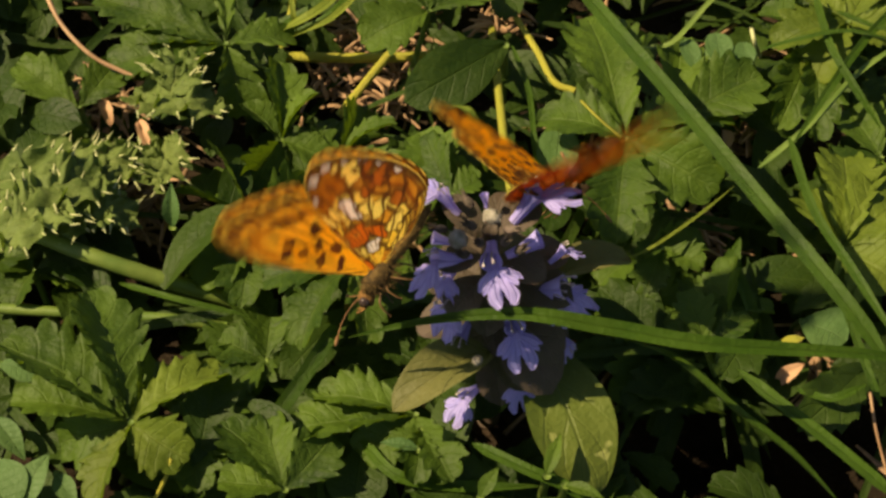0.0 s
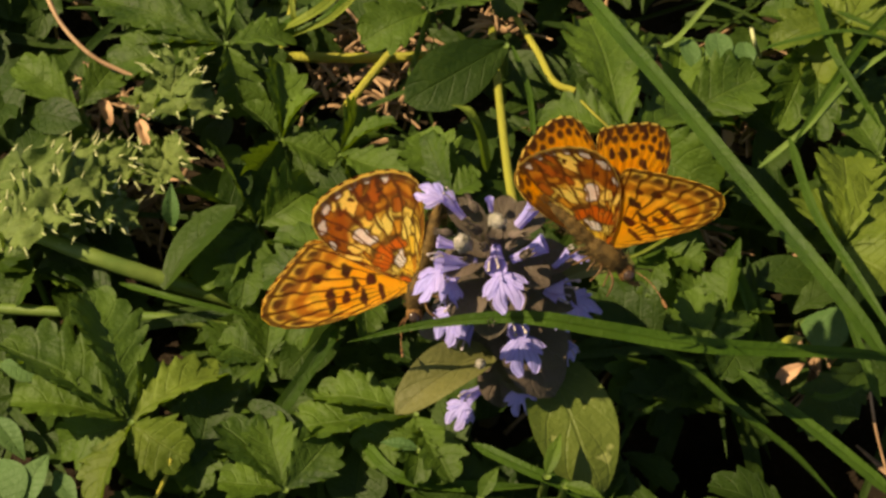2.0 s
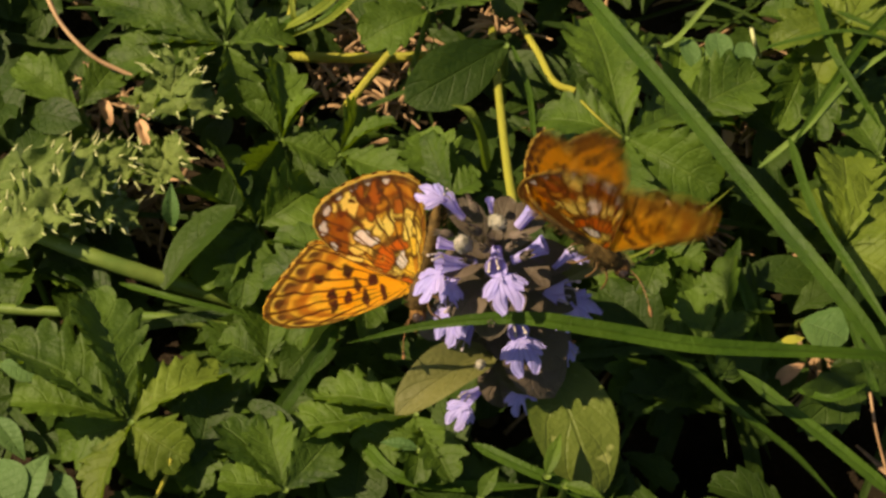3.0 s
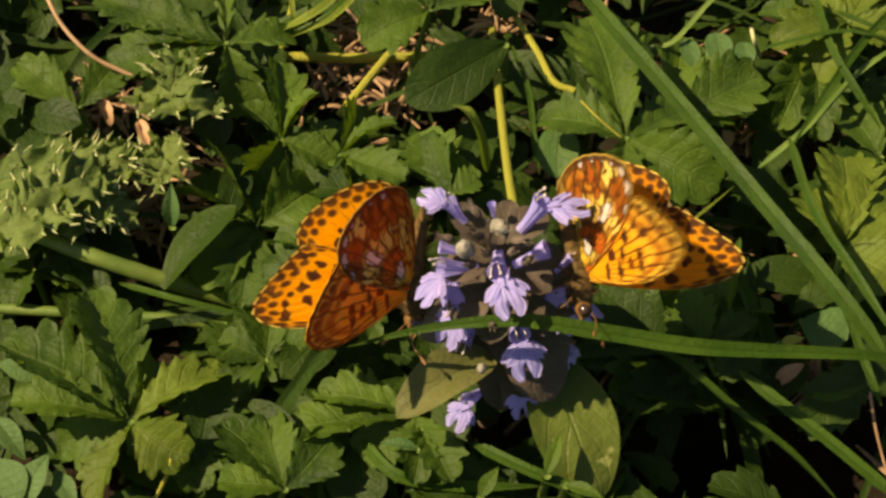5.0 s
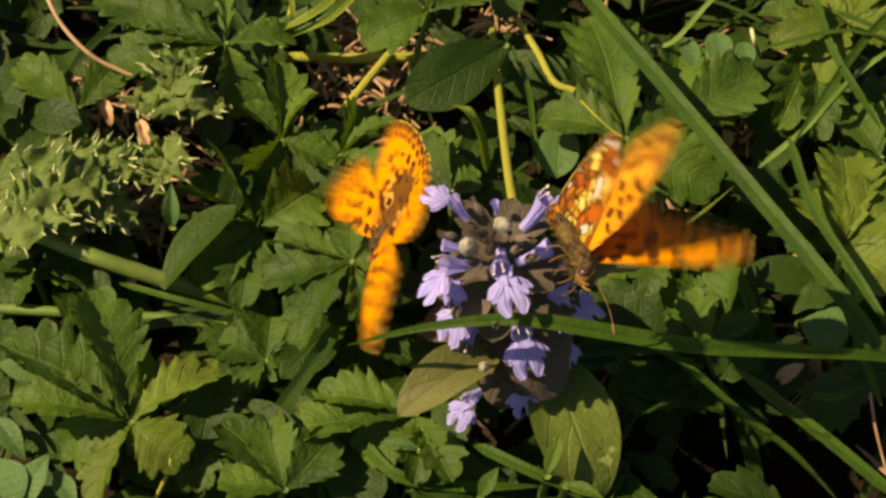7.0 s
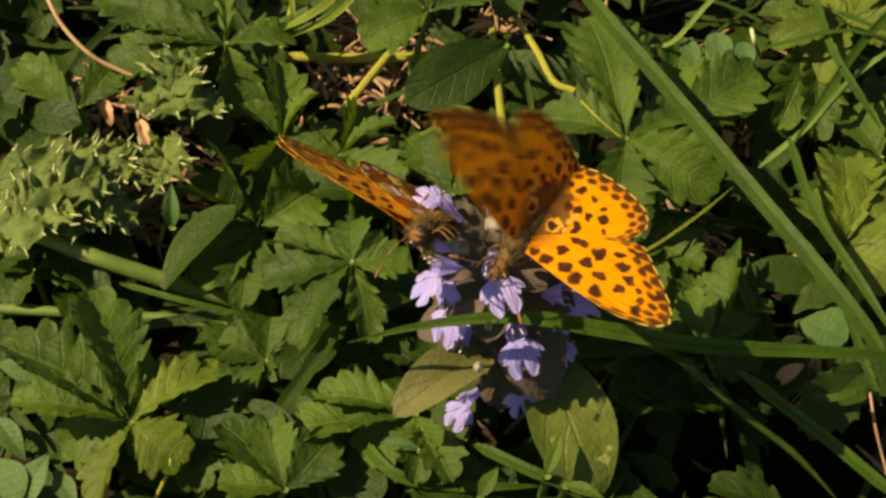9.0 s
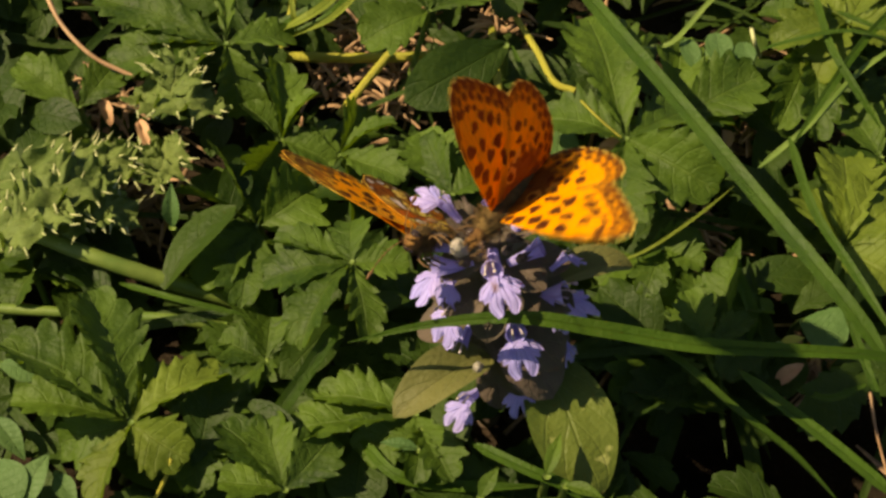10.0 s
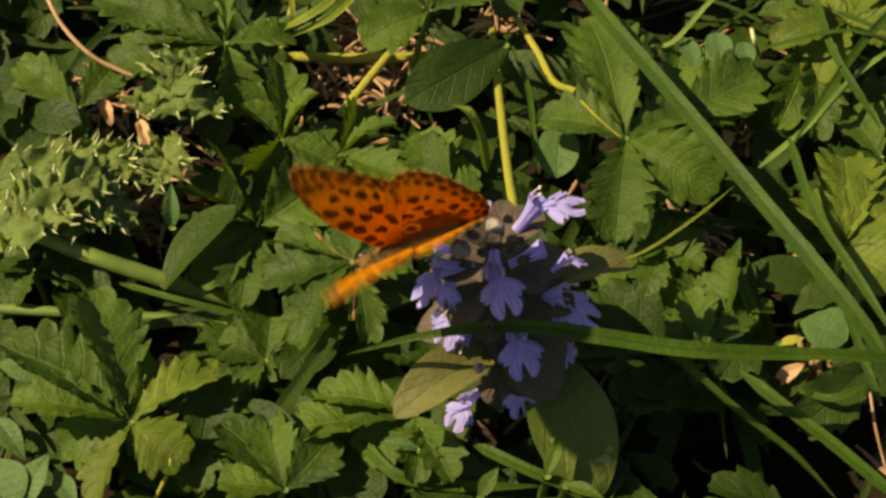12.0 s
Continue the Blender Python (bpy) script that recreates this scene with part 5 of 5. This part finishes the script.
# seconds, x, y, z in millimetres, turn about x, y, z, lift of the left and the right wings, sweep of fore- and hindwings in degrees
FIRST_ROWS = [
    (0.000, -7.2, -8.5, 48.2, 48.3, 53.5, -142.8, 89, 89, 12, -2),
    (0.033, -7.2, -8.5, 48.2, 48.3, 53.5, -142.8, 79, 79, 12, -2),
    (0.200, -7.2, -9.3, 52.2, 31.0, 53.6, -161.0, 88, 86, 12, -0),
    (0.467, -5.9, -5.8, 44.1, 18.1, 44.8, -116.7, 101, 37, 1, -5),
    (0.500, -5.9, -5.8, 44.1, 18.1, 44.8, -116.7, 87, 40, 1, -5),
    (0.533, -5.9, -5.8, 44.1, 18.1, 44.8, -116.7, 73, 43, 1, -5),
    (0.800, -3.9, -2.8, 40.1, 78.0, 59.9, -95.2, 88, 88, 7, -4),
    (1.000, -3.5, -3.2, 37.8, 64.7, 54.9, -106.7, 89, 89, 16, 4),
    (1.500, -3.2, -1.5, 35.3, 71.6, 52.6, -106.9, 88, 88, 18, 7),
    (2.000, -3.1, -0.2, 33.6, 75.9, 44.0, -103.3, 88, 88, 19, 6),
    (2.500, -2.9, -0.9, 34.6, 81.4, 45.3, -100.5, 88, 88, 16, 3),
    (3.000, -2.8, -0.6, 34.0, 82.1, 47.3, -100.7, 88, 88, 17, 4),
    (5.000, -3.8, -1.2, 33.7, 57.8, 45.0, -93.6, 70, 68, 9, 7),
    (5.500, -4.0, 0.9, 30.8, 60.6, 31.3, -89.3, 78, 65, 5, -1),
    (6.000, -3.7, 1.4, 31.5, 73.5, 49.3, -82.1, 92, 66, 7, -4),
    (6.200, -3.2, -7.7, 44.4, 75.1, 53.1, -84.3, 88, 84, 9, -7),
    (6.467, -5.3, -6.6, 43.0, 31.1, 59.0, -112.2, 92, 45, 3, -2),
    (6.500, -5.3, -6.6, 43.0, 31.1, 59.0, -112.2, 78, 48, 3, -2),
    (6.533, -5.3, -6.6, 43.0, 31.1, 59.0, -112.2, 64, 51, 3, -2),
    (6.800, -6.5, 5.6, 30.7, 0.9, 44.1, -147.8, 69, 35, 16, 7),
    (6.967, -7.7, 14.0, 23.8, 20.6, 54.4, -140.0, 13, -12, 16, -12),
    (7.000, -7.7, 14.0, 23.8, 20.6, 54.4, -140.0, 21, -8, 16, -12),
    (7.033, -7.7, 14.0, 23.8, 20.6, 54.4, -140.0, 29, 6, 16, -12),
    (7.200, -7.2, -5.5, 43.8, -15.0, 32.7, -166.6, 81, 22, 31, 21),
    (8.800, -2.1, -4.3, 50.3, 69.3, -44.5, -106.4, 93, 92, 5, -11),
    (9.000, -2.1, -4.3, 50.3, 69.3, -44.5, -106.4, 93, 92, 5, -11),
    (9.500, -2.0, -1.3, 44.3, 83.9, -49.1, -117.7, 93, 92, 12, -5),
    (10.000, -2.1, -1.7, 44.7, 82.0, -47.1, -121.7, 93, 93, 15, -3),
    (10.500, -2.1, -0.1, 41.5, 87.3, -48.8, -122.6, 93, 93, 16, -4),
    (10.600, -3.6, 0.4, 44.5, 87.3, -48.8, -122.6, 70, 70, 16, -4),
    (10.700, -22.5, -9.3, 58.0, 40.0, -20.0, -150.0, 25, 25, 5, 0),
    (10.767, -38.9, -10.8, 66.0, 0.0, 0.0, -210.0, -5, -5, 5, 0),
    (10.800, -38.9, -10.8, 66.0, 0.0, 0.0, -210.0, 10, 10, 5, 0),
    (10.833, -38.9, -10.8, 66.0, 0.0, 0.0, -210.0, 25, 25, 5, 0),
    (10.900, -45.3, 9.6, 72.0, 0.0, 0.0, -215.0, 60, 60, 5, 0),
    (11.000, -57.3, 35.8, 80.0, 0.0, 0.0, -220.0, 15, 15, 5, 0),
    (11.500, -143.0, 260.3, 90.0, 0.0, 0.0, -220.0, 50, 50, 5, 0),
    (12.000, -369.7, 882.7, 95.0, 0.0, 0.0, -220.0, 30, 30, 5, 0),
]
SECOND_ROWS = [
    (0.000, 14.1, 9.8, 39.1, 18.7, 45.3, 47.5, -17, 79, -12, -11),
    (0.033, 14.1, 9.8, 39.1, 18.7, 45.3, 47.5, -11, 65, -12, -11),
    (0.200, 13.5, -0.4, 53.8, -18.0, 22.1, -0.9, 15, 81, -4, -8),
    (0.467, 17.6, -3.9, 53.2, -17.2, 19.1, 4.7, 25, 79, 6, -1),
    (0.500, 17.6, -3.9, 53.2, -17.2, 19.1, 4.7, 27, 65, 6, -1),
    (0.533, 17.6, -3.9, 53.2, -17.2, 19.1, 4.7, 29, 51, 6, -1),
    (0.800, 19.5, -6.3, 52.2, -19.7, 21.0, -8.3, 51, 79, 5, -1),
    (0.967, 19.3, -1.9, 44.1, -29.4, 37.1, -13.2, 40, 38, -2, -9),
    (1.000, 19.3, -1.9, 44.1, -29.4, 37.1, -13.2, 42, 50, -2, -9),
    (1.033, 19.3, -1.9, 44.1, -29.4, 37.1, -13.2, 44, 62, -2, -9),
    (1.200, 18.4, -3.0, 47.4, -58.0, 17.2, -11.7, 88, 88, 7, -6),
    (1.300, 20.0, -1.7, 46.7, -31.1, 18.2, -10.1, 25, 60, -2, -10),
    (1.467, 17.4, -15.9, 64.9, -90.0, 30.6, -24.0, 92, 18, -10, -7),
    (1.500, 17.4, -15.9, 64.9, -90.0, 30.6, -24.0, 92, 12, -10, -7),
    (1.533, 17.4, -15.9, 64.9, -90.0, 30.6, -24.0, 92, 6, -10, -7),
    (1.800, 18.7, -4.0, 47.0, -38.2, 31.6, -11.2, 61, 73, 3, -3),
    (2.000, 18.5, -8.9, 53.3, -44.5, 36.5, -27.0, 41, 50, -2, -16),
    (2.300, 19.5, -0.9, 44.1, -39.5, 31.8, -12.2, 51, 55, 8, -8),
    (2.467, 18.1, -10.8, 56.2, -54.3, 40.0, -21.1, 33, 29, -4, -16),
    (2.500, 18.1, -10.8, 56.2, -54.3, 40.0, -21.1, 41, 31, -4, -16),
    (2.533, 18.1, -10.8, 56.2, -54.3, 40.0, -21.1, 49, 33, -4, -16),
    (2.800, 19.4, 1.6, 40.6, -43.2, 27.2, -7.3, 88, 54, 7, -7),
    (2.967, 19.2, -2.2, 43.7, -15.6, 41.9, -16.8, -8, 61, -4, -14),
    (3.000, 19.2, -2.2, 43.7, -15.6, 41.9, -16.8, 2, 69, -4, -14),
    (3.033, 19.2, -2.2, 43.7, -15.6, 41.9, -16.8, 12, 77, -4, -14),
    (3.200, 17.8, -0.2, 41.6, -37.1, 37.3, -4.8, 68, 68, 7, -8),
    (4.800, 17.3, -5.5, 41.9, -78.5, 35.3, -73.0, 88, 19, -1, -3),
    (5.000, 17.2, -2.2, 37.9, -75.9, 23.3, -80.7, 88, 43, 2, -8),
    (5.200, 17.9, -5.5, 42.9, -63.4, 8.4, -74.1, 88, 78, 8, -11),
    (5.500, 17.3, -3.6, 40.8, -94.9, 25.2, -85.2, 88, 4, -6, -6),
    (5.800, 17.2, -2.2, 37.9, -75.9, 23.3, -80.7, 88, 43, 2, -8),
    (5.967, 18.7, -0.3, 41.7, -45.2, -15.7, -64.7, 92, 99, -4, -1),
    (6.000, 18.7, -0.3, 41.7, -45.2, -15.7, -64.7, 78, 85, -4, -1),
    (6.033, 18.7, -0.3, 41.7, -45.2, -15.7, -64.7, 64, 71, -4, -1),
    (6.467, 16.0, -10.6, 52.0, -88.1, -8.7, -81.8, 100, 35, -2, -21),
    (6.500, 16.0, -10.6, 52.0, -88.1, -8.7, -81.8, 88, 47, -2, -21),
    (6.533, 16.0, -10.6, 52.0, -88.1, -8.7, -81.8, 76, 59, -2, -21),
    (6.800, 16.4, -11.5, 50.8, -79.1, -20.7, -77.3, 83, 40, 3, -3),
    (6.967, 16.1, -9.3, 52.0, -75.0, -22.4, -82.5, 86, 43, 2, -14),
    (7.000, 16.1, -9.3, 52.0, -75.0, -22.4, -82.5, 76, 49, 2, -14),
    (7.033, 16.1, -9.3, 52.0, -75.0, -22.4, -82.5, 66, 55, 2, -14),
    (7.200, 16.0, -11.4, 50.9, -81.1, -32.5, -74.2, 71, 52, 8, -6),
    (8.767, 18.2, -11.3, 55.3, -41.1, -13.0, -154.7, 83, 44, -4, -4),
    (8.800, 18.2, -11.3, 55.3, -41.1, -13.0, -154.7, 68, 59, -4, -4),
    (8.833, 18.2, -11.3, 55.3, -41.1, -13.0, -154.7, 53, 74, -4, -4),
    (8.967, 9.3, -5.5, 49.4, -30.5, -3.7, -121.3, 31, 12, -0, -15),
    (9.000, 9.3, -5.5, 49.4, -30.5, -3.7, -121.3, 31, 26, -0, -15),
    (9.033, 9.3, -5.5, 49.4, -30.5, -3.7, -121.3, 31, 40, -0, -15),
    (9.200, 10.0, -4.7, 50.6, -9.4, -0.3, -120.0, 48, 75, 2, -8),
    (9.300, 8.8, -5.6, 53.2, -29.9, -4.4, -114.6, 53, 34, 9, -11),
    (9.467, 7.9, -3.2, 51.4, -26.5, -0.0, -112.2, 11, -2, 4, -8),
    (9.500, 7.9, -3.2, 51.4, -26.5, -0.0, -112.2, 13, 6, 4, -8),
    (9.533, 7.9, -3.2, 51.4, -26.5, -0.0, -112.2, 15, 14, 4, -8),
    (9.800, 8.3, -5.4, 55.2, -16.2, -3.1, -113.0, 15, 10, 6, -5),
    (10.000, 6.5, -2.9, 51.6, -31.2, -9.0, -122.0, 63, 41, 4, -7),
    (10.200, 4.1, -5.6, 51.7, -46.9, -5.2, -138.2, 52, 1, 13, -5),
    (10.467, -0.7, -5.3, 49.4, 3.7, 7.5, -168.6, 4, 100, 8, 3),
    (10.500, -0.7, -5.3, 49.4, 3.7, 7.5, -168.6, 9, 90, 8, 3),
    (10.533, -0.7, -5.3, 49.4, 3.7, 7.5, -168.6, 14, 80, 8, 3),
    (10.600, -2.5, -9.4, 51.5, 3.3, 0.0, -161.0, 6, 18, 3, -9),
    (10.800, -1.4, -6.3, 48.1, 4.1, 6.7, -166.0, 3, 88, 7, -1),
    (10.900, -3.9, -6.7, 52.6, -0.8, -11.7, -156.6, -12, 33, 13, -4),
    (10.967, -3.2, -4.4, 48.2, -19.5, 30.5, -164.5, 23, 19, -3, -9),
    (11.000, -3.2, -4.4, 48.2, -19.5, 30.5, -164.5, 25, 23, -3, -9),
    (11.033, -3.2, -4.4, 48.2, -19.5, 30.5, -164.5, 27, 27, -3, -9),
    (11.200, -5.3, -4.6, 48.5, -6.9, 1.0, -152.2, 6, 1, 15, -6),
    (11.400, -5.0, -3.0, 44.9, -50.2, 26.3, -171.2, 81, 22, -4, -9),
    (11.467, -3.8, -4.5, 43.0, -30.9, 26.1, -167.5, 94, 56, -1, -1),
    (11.500, -3.8, -4.5, 43.0, -30.9, 26.1, -167.5, 88, 60, -1, -1),
    (11.533, -3.8, -4.5, 43.0, -30.9, 26.1, -167.5, 82, 64, -1, -1),
    (11.700, -4.6, -0.1, 43.5, -26.8, 30.6, 179.4, 32, 28, 2, -11),
    (11.900, -4.2, -1.0, 44.4, -40.7, 40.0, 179.7, 88, 51, -11, -22),
    (11.967, -5.6, -3.4, 44.9, -40.9, 34.2, -176.9, 94, 48, -4, -12),
    (12.000, -5.6, -3.4, 44.9, -40.9, 34.2, -176.9, 88, 51, -4, -12),
]


def fly(body, wings, rows):
    walk(body, [(r[0], pose(r[1] * MM, r[2] * MM, r[3] * MM, *r[4:7])) for r in rows])
    for name, ob in wings.items():
        s, col = (1, 7) if name.endswith("L") else (-1, 8)
        sweep = 10 if name.startswith("hind") else 9
        walk(ob, [(r[0], pose(0, s * 0.7 * MM, 1.0 * MM, s * r[col], 0, 0) @ pose(0, 0, 0, 0, 0, -s * r[sweep])) for r in rows])


# lean of the flower spike: seconds, degrees to the camera's side, degrees sideways
SWAY = [(0.0, -0.9, -0.8), (0.5, -0.6, -0.3), (1.0, -0.2, -0.45), (1.5, -0.1, -0.2), (2.5, 0.0, 0.0), (3.2, 0.2, 0.0), (5.0, 1.0, 0.3), (6.0, 0.9, 0.4), (6.5, 1.1, -0.2), (7.0, 0.6, 0.8), (9.0, 0.6, -0.5), (10.5, 0.7, -0.6), (12.0, 0.9, -0.4)]
# dip of the lying blade's free end, degrees
DIP = [(0.0, 0.9), (0.5, 0.6), (1.0, 0.2), (2.5, 0.0), (5.0, -0.8), (6.0, -0.7), (7.0, -0.5), (9.0, 0.0), (10.0, 0.0), (10.5, -1.4), (11.0, -1.0), (11.5, -1.6), (12.0, -2.2)]


def motions():
    foot = BUGLE.location.copy()
    walk(BUGLE, [(t, pose(*foot, a, b, 0)) for t, a, b in SWAY])
    root = LYING.location.copy()
    walk(LYING, [(t, pose(*root, 0, a, 0)) for t, a in DIP])
    fly(FIRST, FIRST_WINGS, FIRST_ROWS)
    fly(SECOND, SECOND_WINGS, SECOND_ROWS)


motions()
